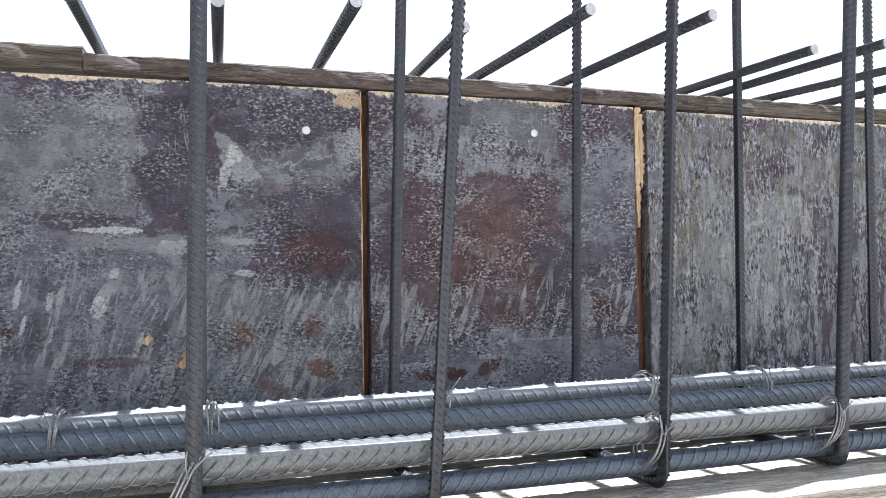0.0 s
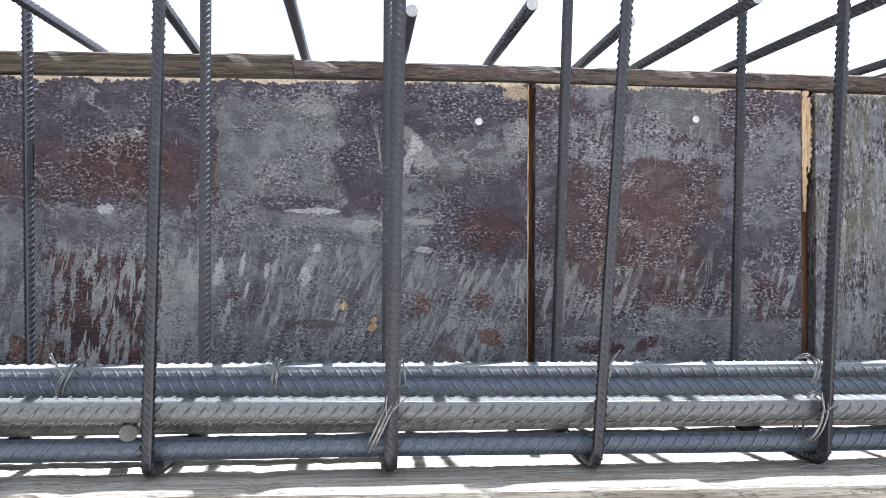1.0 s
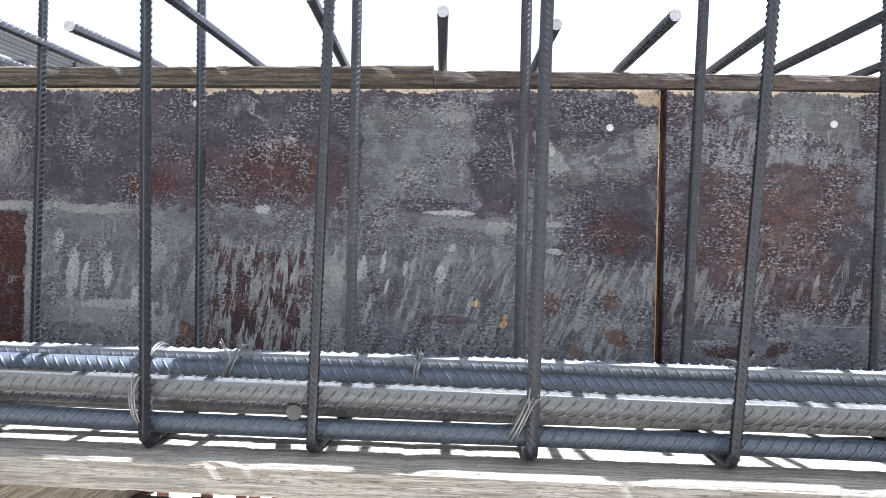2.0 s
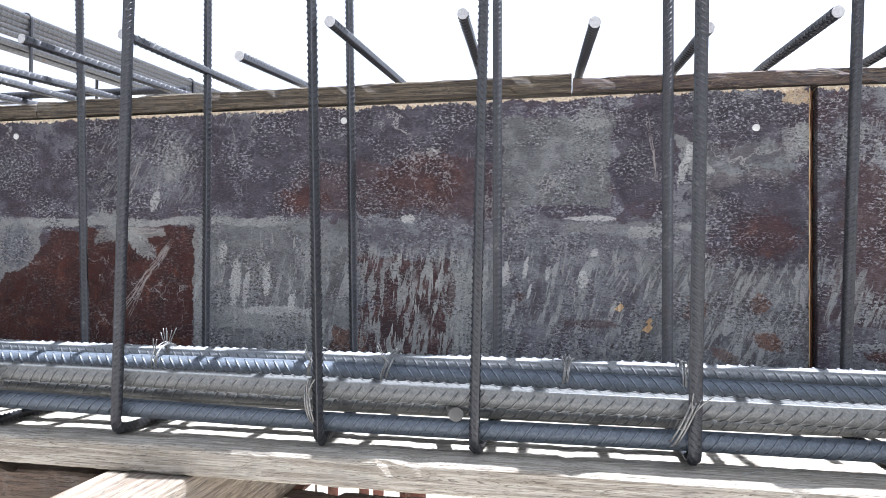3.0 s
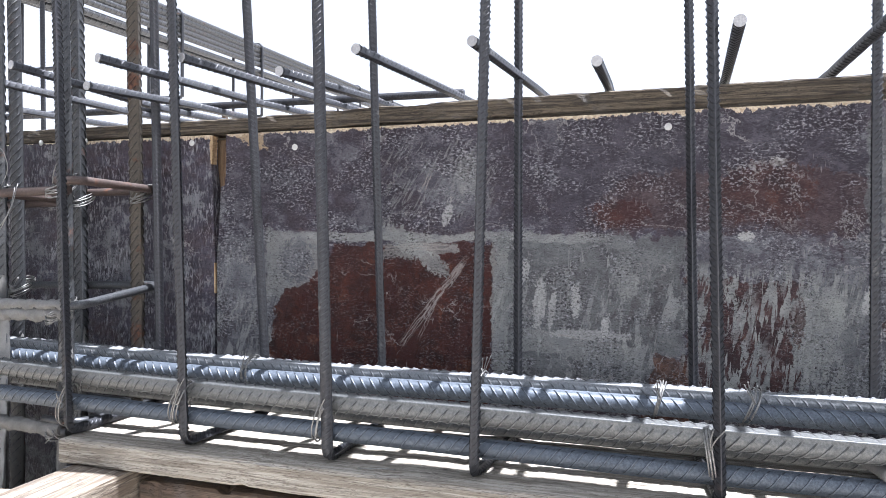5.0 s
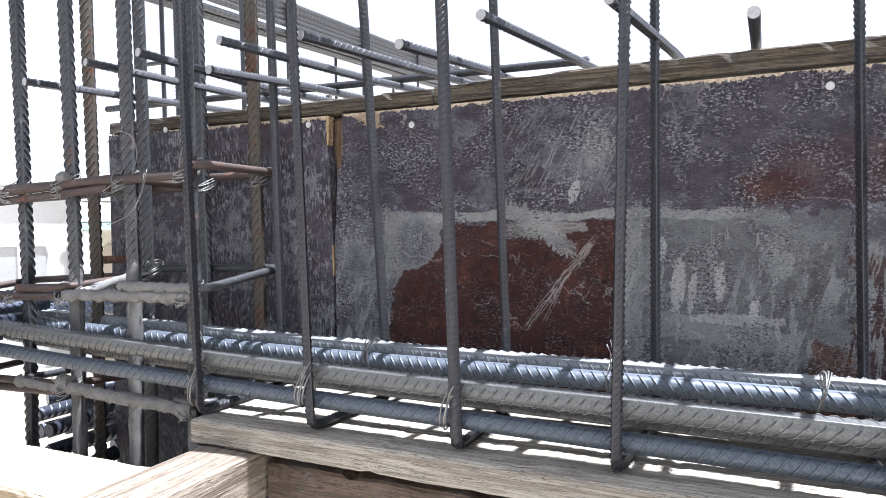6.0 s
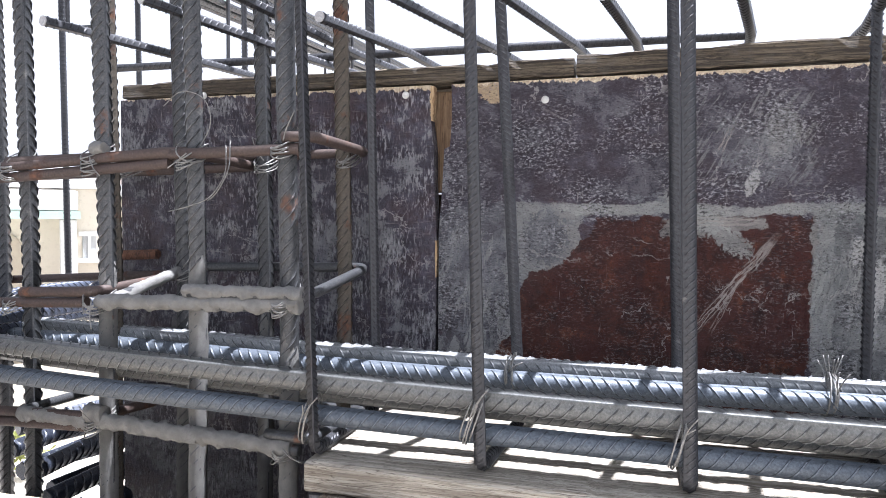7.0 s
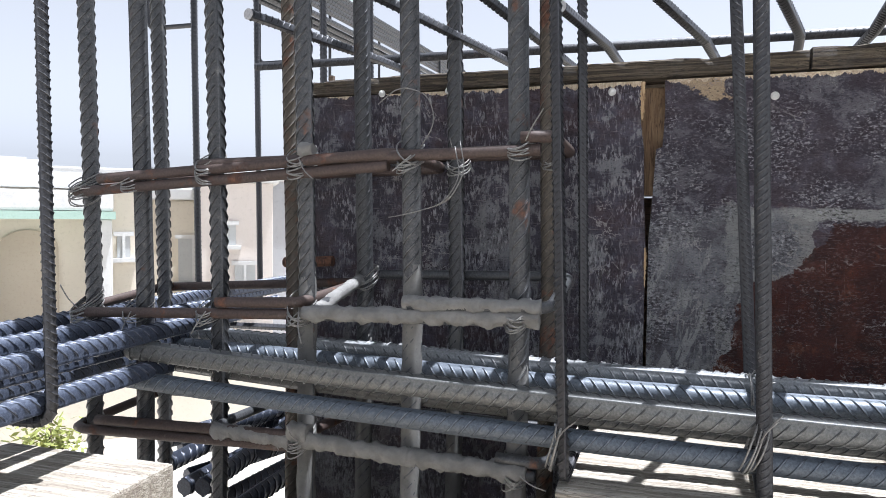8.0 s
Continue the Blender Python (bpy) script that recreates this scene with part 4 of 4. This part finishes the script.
# ---- far raised cage on the next bay ----
raised = empty("raised_cage", "grey steel beam cage raised on posts in the next bay", "beam cage")
for k, (dx, z) in enumerate(((0.045, 1.175), (0.04, 1.13), (-0.03, 1.175), (0.045, 1.08), (-0.10, 1.175), (0.04, 1.04), (0.02, 1.178), (-0.06, 1.176), (0.043, 1.155), (0.042, 1.105), (0.0, 1.03), (-0.11, 1.06))):
    bar("long_bar", [(-2.7 + dx, 0.2, z), (-2.7 + dx, 7.5, z + 0.33)], 0.0125, STEEL_COLUMN, 0.03, 0.002, sides=8, seed=120 + k, parent=raised)
for k in range(9):
    y = 0.45 + 0.68 * k
    t = 0.045 * (y - 0.2)
    bar("stirrup", rounded([(-2.64, y, 0.80 + t), (-2.64, y, 1.195 + t), (-2.82, y, 1.195 + t), (-2.82, y, 0.80 + t), (-2.645, y, 0.80 + t)], 0.03), 0.008, STEEL_STIRRUP, sides=8, parent=raised)
for y in (2.15, 5.5):
    tagged(obj("cage_post", box(-2.657, -2.633, y - 0.012, y + 0.012, -3.5, 0.79 + 0.045 * (y - 0.2), 0.003), WOOD_DARK), "dark timber post under the raised cage", "post", "posts under the raised cage")

# ---- things under and round the form ----
for x0, x1 in ((-1.275, -1.19), (-0.775, -0.675), (0.05, 0.14), (0.75, 0.84)):
    joist = box(x0, x1, -0.62, 0.35, Z_SOFFIT - 0.135, Z_SOFFIT - 0.031, 0.006)
    tagged(obj("joist", joist, WOOD_JOIST), "weathered timber joist under the soffit board", "joist", "joists under the soffit")
front_plank = tagged(obj("front_plank", rough_board(-2.2, -1.305, -0.36, -0.245, -0.10, -0.062, 11, 0.0015), WOOD_PLANK), "sunlit weathered plank in front of the column", "plank")
low_plank = tagged(obj("low_plank", rough_board(-2.2, -1.24, -0.50, -0.366, -0.155, -0.104, 12, 0.0015), WOOD_PLANK), "weathered plank below the front plank", "plank")
for x in (-1.2325, -0.725, 0.095, 0.795):
    prop = empty("prop", "rusty red steel prop with a head plate under the form", "prop", "props under the form")
    plate = bmesh.new()
    bmesh.ops.create_circle(plate, cap_ends=False, radius=0.022, segments=24)
    ring = list(plate.verts)
    outer = []
    for v in ring:
        k = 0.06 / max(abs(v.co.x), abs(v.co.y))
        outer.append(plate.verts.new((v.co.x * k, v.co.y * k, 0)))
    for k in range(24):
        plate.faces.new((ring[k], ring[(k + 1) % 24], outer[(k + 1) % 24], outer[k]))
    out = bmesh.ops.extrude_face_region(plate, geom=list(plate.faces))
    bmesh.ops.translate(plate, vec=(0, 0, 0.006), verts=[g for g in out["geom"] if isinstance(g, bmesh.types.BMVert)])
    bmesh.ops.recalc_face_normals(plate, faces=list(plate.faces))
    bmesh.ops.translate(plate, vec=(x, 0.12, Z_SOFFIT - 0.1415), verts=list(plate.verts))
    part("head_plate", plate, PROP_RED, prop)
    bar("tube", [(x, 0.12, -3.5), (x, 0.12, Z_SOFFIT - 0.1425)], 0.024, PROP_RED, parent=prop)
for x, y in ((-1.06, 1.0), (-0.945, 1.02), (-0.876, 1.1), (-0.80, 0.98), (-0.765, 1.15), (-0.712, 1.0), (-1.62, 0.6), (-1.47, 0.65), (-1.30, 0.6), (-0.545, 0.3), (-0.3, 1.0), (0.2, 1.05), (0.7, 1.0)):
    tagged(bar("deck_prop", [(x, y, -3.5), (x, y, 0.395)], 0.016, PROP_RED), "rusty red steel prop under the slab deck", "prop", "props under the deck")
# cross timbers below
bearer = tagged(obj("bearer", rough_board(-1.185, -0.78, -0.20, -0.11, -0.150, -0.052, 4, 0.002), WOOD_DARK), "dark timber bearer between the joists", "timber")
low_bearer = tagged(obj("low_bearer", rough_board(-1.25, -0.30, -0.02, 0.06, -0.215, -0.1425, 6, 0.002), WOOD_DARK), "dark timber bearer under the joists", "timber")
for x0, x1, y0, y1, z0, z1 in ((-1.09, -1.045, -0.13, -0.08, -0.9, -0.145), (-1.035, -0.985, -0.12, -0.07, -0.9, -0.145)):
    tagged(obj("timber_post", box(x0, x1, y0, y1, -3.5, z1 + 0.108 - 0.003, 0.003), WOOD_DARK), "dark timber post under the soffit board", "post")
ledger = tagged(obj("ledger", box(-1.25, 1.5, 0.10, 0.15, -0.35, -0.26, 0.004), WOOD_DARK), "dark timber ledger behind the joists", "timber")

# column well below the beam: dark form panels, added to shut out light
well = tagged(empty("wall_column_form", "dark plywood form added round the column foot to keep light out", "formwork"), kind="structure")
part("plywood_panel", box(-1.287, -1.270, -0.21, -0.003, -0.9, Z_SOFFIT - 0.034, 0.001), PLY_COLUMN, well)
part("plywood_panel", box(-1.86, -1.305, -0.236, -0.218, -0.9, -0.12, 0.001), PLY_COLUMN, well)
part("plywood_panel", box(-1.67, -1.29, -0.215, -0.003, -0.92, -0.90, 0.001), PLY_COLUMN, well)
# dark strip added behind the open seam to block light through its gap
part("gap_backing", box(-1.262, -1.19, 0.058, 0.071, -0.02, 0.258, 0.001), WOOD_DARK, side_form)

# starter bars left of the column foot
for k, (x, y, z, dx, dy) in enumerate(((-1.85, -0.02, -0.115, 0.03, 0.9), (-1.80, -0.05, -0.13, 0.05, 0.9), (-1.764, -0.06, -0.122, -0.05, 0.7), (-1.71, -0.10, -0.14, 0.03, 0.9), (-1.89, 0.03, -0.10, 0.25, 0.6), (-1.73, 0.03, -0.10, 0.05, 0.7), (-1.66, -0.12, -0.17, 0.0, 0.115), (-1.83, 0.06, -0.085, 0.22, 0.5), (-1.78, -0.02, -0.165, 0.12, 0.8), (-1.70, -0.06, -0.19, -0.04, 0.056), (-1.87, 0.05, -0.16, 0.3, 0.7), (-1.92, 0.10, -0.14, 0.3, 0.6), (-1.80, 0.10, -0.20, 0.1, 0.7), (-1.62, -0.13, -0.20, 0.04, 0.12))):
    tagged(bar("starter_bar", [(x, y, z), (x + dx, y + dy, z + 0.01)], 0.0115, STEEL_BLACK, 0.014, 0.002, sides=14, seed=300 + k), "dark blue-black ribbed bar end beside the column foot", "rebar", "bar ends beside the column")

# spacer block between the bars
spacer = bar("spacer", [(-0.401, -0.193, 0.0325), (-0.412, -0.150, 0.036)], 0.0076, GROUT, sides=16)
tagged(spacer, "short grey spacer stub wedged between the long bars", "spacer")


# ---- tie wire ----
def twist(cx, cy, cz, seed, up=0.03, loops=5, wide=0.002, deep=0.016, lean=0.4, label="twisted pale tie wire round the crossing bars"):
    """Tight turns of wire round a crossing, fanned a little, with two cut ends."""
    rng = random.Random(seed)
    th = empty("tie_wire", label, "tie wire", "tie wires")
    for k in range(loops):
        fan = (k - loops / 2) * 0.0021 + rng.uniform(-0.001, 0.001)
        high, bow = up * rng.uniform(0.85, 1.1), rng.uniform(-0.003, 0.003)
        pts = []
        for a in range(17):
            t = a / 16 * 2 * math.pi
            pts.append((cx + wide * math.cos(t) + lean * high * math.cos(t) + fan + bow * math.sin(t), cy + deep * math.sin(t), cz + high * math.cos(t)))
        bar("turn", pts, 0.0009, WIRE, sides=5, parent=th)
    for k in range(2):
        d = Vector((rng.uniform(-0.012, 0.012), -0.004 - 0.003 * k, rng.uniform(0.008, 0.022)))
        p = Vector((cx + lean * up * 0.3, cy - deep, cz + up * 0.3))
        loose_wire("cut_end", [p, p + d * 0.6, p + d * 1.3 + Vector((0.003, 0, -0.002))], 0.0007, th)
    return th


def wound(cx, cy, cz, seed, loops=5, tilt=0.35):
    """Turns of wire wound flat round a column bar and a hoop."""
    rng = random.Random(seed)
    th = empty("tie_wire", "pale tie wire wound round a column bar and hoop", "tie wire", "tie wires")
    for k in range(loops):
        lean, wide, dip = tilt * rng.uniform(-1, 1), rng.uniform(0.0118, 0.0135), rng.uniform(0.008, 0.012)
        pts = []
        for a in range(17):
            t = a / 16 * 2 * math.pi
            pts.append((cx + wide * math.cos(t), cy + 0.022 * math.sin(t), cz + 0.0022 * (k - loops / 2) + 0.018 * lean * math.cos(t) + dip * math.sin(t)))
        bar("turn", pts, 0.0008, WIRE, sides=5, parent=th)
    p, d = Vector((cx + 0.008, cy - 0.022, cz)), Vector((rng.uniform(-0.02, 0.02), -0.008, rng.uniform(-0.03, 0.02)))
    loose_wire("cut_end", [p, p + d * 0.6, p + d * 1.2 + Vector((0.005, 0, 0.004))], 0.0007, th)
    return th


for k, (x, z, lean) in enumerate(((-1.121, 0.045, 0.3), (-0.940, 0.04, 0.2), (-0.545, 0.04, -0.3), (-0.171, 0.04, 0.5), (0.236, 0.04, 0.3), (0.44, 0.04, 0.4), (-1.285, 0.03, 0.2))):
    twist(x - 0.006, -0.197, z, 400 + k, up=0.024, loops=4, deep=0.0160, lean=lean * 0.8)
for k, x in enumerate((-1.112, -0.80, -0.595, -0.50, -0.16, -0.29, 0.06, 0.30, 0.46)):
    twist(x, -0.071, 0.060, 430 + k, up=0.020, loops=4, deep=0.024, lean=0.15 * (k % 4 - 1))
for k, (x, z, m) in enumerate(((-1.334, 0.303, 6), (-1.444, 0.292, 6), (-1.564, 0.290, 9), (-1.674, 0.285, 7), (-1.770, 0.272, 5), (-1.842, 0.263, 9), (-1.334, 0.142, 7), (-1.564, 0.135, 6), (-1.674, 0.130, 6), (-1.770, 0.125, 3), (-1.842, 0.125, 9), (-1.334, -0.008, 5), (-1.564, 0.0, 6))):
    wound(x, -0.166, z, 460 + k, m, 0.6 if k % 2 else 0.25)
for k, (x, z) in enumerate(((-1.322, 0.30), (-1.432, 0.295), (-1.628, 0.29), (-1.547, 0.16))):
    wound(x, -0.030, z, 480 + k, 5)
# long loose curls of wire at the column
curl = empty("wire_curl", "loose curl of tie wire hanging from the hoop", "tie wire", "tie wires")
loose_wire("strand", [(-1.395, -0.18, 0.30), (-1.385, -0.195, 0.27), (-1.40, -0.20, 0.245), (-1.44, -0.19, 0.235), (-1.46, -0.185, 0.232)], 0.0006, curl)
loose_wire("strand", [(-1.39, -0.18, 0.305), (-1.380, -0.197, 0.275), (-1.393, -0.20, 0.25), (-1.41, -0.19, 0.243)], 0.0006, curl)
curl = empty("wire_curl", "loose loop of tie wire above the hoop", "tie wire", "tie wires")
loose_wire("strand", [(-1.48, -0.165, 0.345), (-1.455, -0.17, 0.362), (-1.425, -0.17, 0.352), (-1.418, -0.168, 0.325), (-1.435, -0.166, 0.30)], 0.0006, curl)


# ---- nail heads and cement lumps ----
for k, (x, z) in enumerate(((-0.065, 0.354), (0.206, 0.363), (-0.587, 0.376), (-1.26, 0.377), (-1.09, 0.366), (-1.541, 0.386), (-1.454, 0.386))):
    nail = bmesh.new()
    bmesh.ops.create_uvsphere(nail, u_segments=12, v_segments=6, radius=0.0046)
    bmesh.ops.scale(nail, vec=(1, 0.4, 1), verts=list(nail.verts))
    bmesh.ops.translate(nail, vec=(x, -0.0006, z), verts=list(nail.verts))
    tagged(obj("nail_head", nail, NAIL), "round pale nail head on the plywood form", "nail", "nail heads")


def lump(x0, x1, y, z, seed, r=0.008, fall=0.0):
    """Splashed cement that clings along a hoop, with a ragged lower edge."""
    m = max(int((x1 - x0) / 0.02), 3)
    me = tube([(x0 + (x1 - x0) * k / m, y, z + fall * k / m) for k in range(m + 1)], r, sides=20, step=0.0022)
    off = Vector((seed * 0.37, 0, 0))
    for v in me.vertices:
        mid = z + fall * (v.co.x - x0) / (x1 - x0)
        w = noise.noise((Vector(v.co) + off) * 30) * 0.0011 + noise.noise((Vector(v.co) + off) * 130) * 0.0026 + noise.noise((Vector(v.co) + off) * 330) * 0.0016
        low = max(0.0, mid - v.co.z) / r
        v.co.z += w + low * noise.noise(Vector((v.co.x * 60 + seed, 0, 0))) * 0.0035
        v.co.y += w * 0.8
    me.materials.append(CEMENT)
    me.name = "cement_splash"
    return tagged(new("cement_splash", me), "rough grey cement splash clinging to the hoop", "cement", "cement splashes")


for k, (x0, x1, z, r, fall) in enumerate(((-1.556, -1.312, 0.132, 0.0078, 0.006), (-1.447, -1.310, 0.148, 0.0070, 0.001), (-1.665, -1.57, -0.001, 0.0078, -0.002),
                                          (-1.57, -1.43, 0.0, 0.0082, -0.007), (-1.44, -1.322, -0.006, 0.0085, -0.003), (-1.572, -1.55, 0.006, 0.0105, 0.0), (-1.56, -1.545, 0.300, 0.0075, 0.0))):
    lump(x0, x1, -0.177, z, 500 + k, r, fall)
arm = [(-1.552, -0.160, 0.131), (-1.552, -0.09, 0.146), (-1.552, -0.03, 0.158)]
me = tube(rounded(arm, 0.02), 0.0072, sides=14)
for v in me.vertices:
    v.co.z += noise.noise(Vector(v.co) * 60) * 0.002 + noise.noise(Vector(v.co) * 180) * 0.0015
me.materials.append(CEMENT)
tagged(new("cement_splash", me), "rough grey cement splash clinging to the hoop", "cement", "cement splashes")


# ---- splintered edges at the seams ----
def splinter(x, z0, z1, w, seed, y=-0.0012):
    rng = random.Random(seed)
    bm = bmesh.new()
    n = 34
    left, right = [], []
    for k in range(n + 1):
        z = z0 + (z1 - z0) * k / n
        thin = 0.35 + 0.65 * min(1.0, 3.0 * k / n)
        left.append((x - w * thin * rng.uniform(0.2, 0.55), z))
        right.append((x + w * thin * rng.uniform(0.1, 0.6), z))
    ring = left + right[::-1]
    f = bm.faces.new([bm.verts.new((a, y, b)) for a, b in ring])
    out = bmesh.ops.extrude_face_region(bm, geom=[f])
    bmesh.ops.translate(bm, vec=(0, 0.012, 0), verts=[g for g in out["geom"] if isinstance(g, bmesh.types.BMVert)])
    bmesh.ops.recalc_face_normals(bm, faces=list(bm.faces))
    return part("splinter", bm, WOOD_FRESH, side_form)


splinter(-1.2262, 0.345, 0.387, 0.006, 1)
splinter(-1.2195, 0.155, 0.20, 0.003, 2)
splinter(0.3475, 0.25, 0.402, 0.009, 3)
splinter(0.356, 0.30, 0.395, 0.010, 4, 0.004)
splinter(-0.0048, 0.02, 0.40, 0.0018, 6)


# ---- far houses ----
def aim(phi, dist):
    """Pose at a bearing (degrees from +y towards -x) and distance, with its front turned to the form."""
    a = radians(phi)
    return Matrix.Translation((-1.2 - dist * math.sin(a), -0.8 + dist * math.cos(a), -3.5)) @ Matrix.Rotation(a, 4, 'Z')


def house(phi, dist, w, d, h, wall, label, windows=(), cornice=0.25, canopy=None, arch=None):
    base = empty("house", label, "house", "far houses")
    base.matrix_world = aim(phi, dist)
    part("wall", box(-w / 2, w / 2, 0, d, 0, h, 0.02), wall, base)
    part("cornice", box(-w / 2 - 0.12, w / 2 + 0.12, -0.12, d + 0.12, h, h + cornice, 0.03), RENDER_WHITE, base)
    part("roof", box(-w / 2 + 0.1, w / 2 - 0.1, 0.1, d - 0.1, h + cornice, h + cornice + 0.05), RENDER_WHITE, base)
    for x, z, ww, hh in windows:
        win = part("window", box(x - ww / 2, x + ww / 2, -0.03, 0.02, z, z + hh), WINDOW_GREY, base)
        part("frame", box(x - ww / 2 - 0.06, x + ww / 2 + 0.06, -0.06, -0.032, z + hh, z + hh + 0.08), RENDER_WHITE, win)
        part("frame", box(x - 0.025, x + 0.025, -0.06, -0.032, z, z + hh), RENDER_WHITE, win)
        part("sill", box(x - ww / 2 - 0.1, x + ww / 2 + 0.1, -0.12, -0.002, z - 0.08, z - 0.002), RENDER_WHITE, win)
    if canopy:
        x0, x1, z = canopy
        part("canopy", box(x0, x1, -0.7, -0.004, z, z + 0.35, 0.05), RENDER_WHITE, base)
        part("canopy_edge", box(x0 - 0.03, x1 + 0.03, -0.74, -0.01, z - 0.14, z - 0.004), RENDER_GREEN, base)
        for x in (x0 + 0.15, x1 - 0.15):
            part("pillar", box(x - 0.13, x + 0.13, -0.62, -0.36, 0, z - 0.145, 0.02), RENDER_WHITE, base)
    if arch:
        x, z, ww, hh = arch
        bm = bmesh.new()
        ring = [(x - ww / 2, z), (x + ww / 2, z)] + [(x + ww / 2 * math.cos(a), z + hh + ww * 0.35 * math.sin(a)) for a in [k * math.pi / 12 for k in range(13)]]
        f = bm.faces.new([bm.verts.new((a, -0.05, b)) for a, b in ring])
        out = bmesh.ops.extrude_face_region(bm, geom=[f])
        bmesh.ops.translate(bm, vec=(0, 0.045, 0), verts=[g for g in out["geom"] if isinstance(g, bmesh.types.BMVert)])
        bmesh.ops.recalc_face_normals(bm, faces=list(bm.faces))
        part("arch", bm, RENDER_TAN, base)
    return base


house(54.0, 15.0, 3.6, 6, 4.45, RENDER_WHITE, "white rendered house with a grey window and a cornice", ((0.9, 2.4, 0.6, 0.9), (-0.2, 2.4, 0.9, 0.9)))
house(45.3, 14.0, 2.6, 5, 4.15, RENDER_CREAM, "cream rendered house with a green-edged canopy and arched panel", ((0.95, 2.9, 0.22, 0.4),), canopy=(-1.3, 0.75, 3.75), arch=(-0.55, 0.6, 0.9, 2.5))
house(37.2, 15.5, 2.6, 5, 4.0, RENDER_CREAM, "cream rendered house with a flat roof", ((0.2, 2.3, 0.6, 0.9),))
house(33.2, 14.5, 1.4, 5, 4.35, RENDER_PEACH, "pale rendered house block with small windows", ((-0.2, 3.1, 0.35, 0.4), (0.15, 2.2, 0.4, 0.5)))
house(30.0, 17.0, 1.8, 5, 4.5, RENDER_SHADED, "rendered house side, its shade put into a pale grey wall colour", ())
house(43.5, 27.0, 5.0, 8, 5.0, RENDER_PEACH, "pale house with a stepped roof further back", ((-1.2, 4.0, 0.5, 0.4), (1.0, 3.9, 0.4, 0.5)))
house(36.0, 29.0, 4.6, 8, 4.9, RENDER_PEACH, "pale house further back with a flat roof", ((0.5, 3.9, 0.9, 0.7),))
house(51.5, 30.0, 5.0, 8, 4.9, RENDER_WHITE, "white house further back with a flat roof", ((0.5, 4.2, 0.9, 0.7),))
house(62.0, 24.0, 6.0, 8, 5.2, RENDER_CREAM, "cream house with a flat roof", ((-1.2, 3.2, 1.0, 0.9), (1.2, 3.2, 1.0, 0.9)))
yard_wall = tagged(obj("yard_wall", box(-6.5, 6.5, 0, 0.2, 0, 1.3, 0.02), RENDER_CREAM), "low cream rendered yard wall before the houses", "wall")
yard_wall.matrix_world = aim(42, 12.5)

# shrub in the yard
rng = random.Random(7)
shrub = empty("shrub", "yellow-green shrub on the sunlit ground", "shrub")
shrub.matrix_world = aim(46.5, 11.0)
bar("stem", [(0, 0, 0), (0.03, 0, 0.35), (0, 0.02, 0.7)], 0.02, WOOD_DARK, parent=shrub)
leaves = bmesh.new()
for k in range(420):
    p = Vector((rng.gauss(0, 0.2), rng.gauss(0, 0.2), 0.5 + rng.gauss(0, 0.17)))
    a, b = Vector((rng.uniform(-1, 1), rng.uniform(-1, 1), rng.uniform(-0.6, 0.9))).normalized() * 0.07, Vector((rng.uniform(-1, 1), rng.uniform(-1, 1), rng.uniform(-1, 1))).normalized() * 0.03
    leaves.faces.new([leaves.verts.new(q) for q in (p - a, p + b, p + a, p - b)])
part("leaves", leaves, LEAF, shrub)

# splinters of pale wood stuck to the form
for k, (x, z, s) in enumerate(((-0.226, 0.132, 1.0), (-0.192, 0.107, 1.1), (-0.19, 0.116, 0.7))):
    chip = bmesh.new()
    ring = [(-0.006, -0.002), (0.001, -0.005), (0.006, 0.001), (0.002, 0.006), (-0.002, 0.002)]
    f = chip.faces.new([chip.verts.new((x + a * s, -0.0022, z + b * s)) for a, b in ring])
    out = bmesh.ops.extrude_face_region(chip, geom=[f])
    bmesh.ops.translate(chip, vec=(0.001, 0.0028, 0), verts=[g for g in out["geom"] if isinstance(g, bmesh.types.BMVert)])
    bmesh.ops.recalc_face_normals(chip, faces=list(chip.faces))
    tagged(obj("wood_chip", chip, WOOD_FRESH), "small pale wood chip stuck to the plywood", "wood chip", "wood chips")

# frayed wire ends on the rear bars and scraps of wire on the soffit
for k, (x, y, z) in enumerate(((-0.80, -0.068, 0.076),)):
    fray = empty("frayed_wire", "frayed upright ends of tie wire on the rear bar", "tie wire", "tie wires")
    rng = random.Random(900 + k)
    for j in range(6):
        a = (j - 2.5) * 0.0045
        loose_wire("strand", [(x, y, z - 0.03), (x + a * 0.25, y - 0.002, z), (x + a, y - 0.002 + rng.uniform(-0.004, 0.004), z + rng.uniform(0.014, 0.026) * (1.0 if k == 0 else 0.6))], 0.0006, fray)
for k, (x, y) in enumerate(((0.20, -0.212), (0.262, -0.208), (0.285, -0.198), (-0.13, -0.210), (-0.50, -0.212), (-0.90, -0.210))):
    rng = random.Random(950 + k)
    scrap = empty("wire_scrap", "bent scrap of tie wire lying on the soffit board", "wire", "wire scraps")
    z = Z_SOFFIT + 0.0019
    p = [(x, y, z)]
    for j in range(3):
        p.append((p[-1][0] + rng.uniform(0.006, 0.016), min(-0.19, p[-1][1] + rng.uniform(-0.006, 0.010)), z + (0.003 if j == 1 else 0.0)))
    loose_wire("strand", p, 0.0006, scrap)
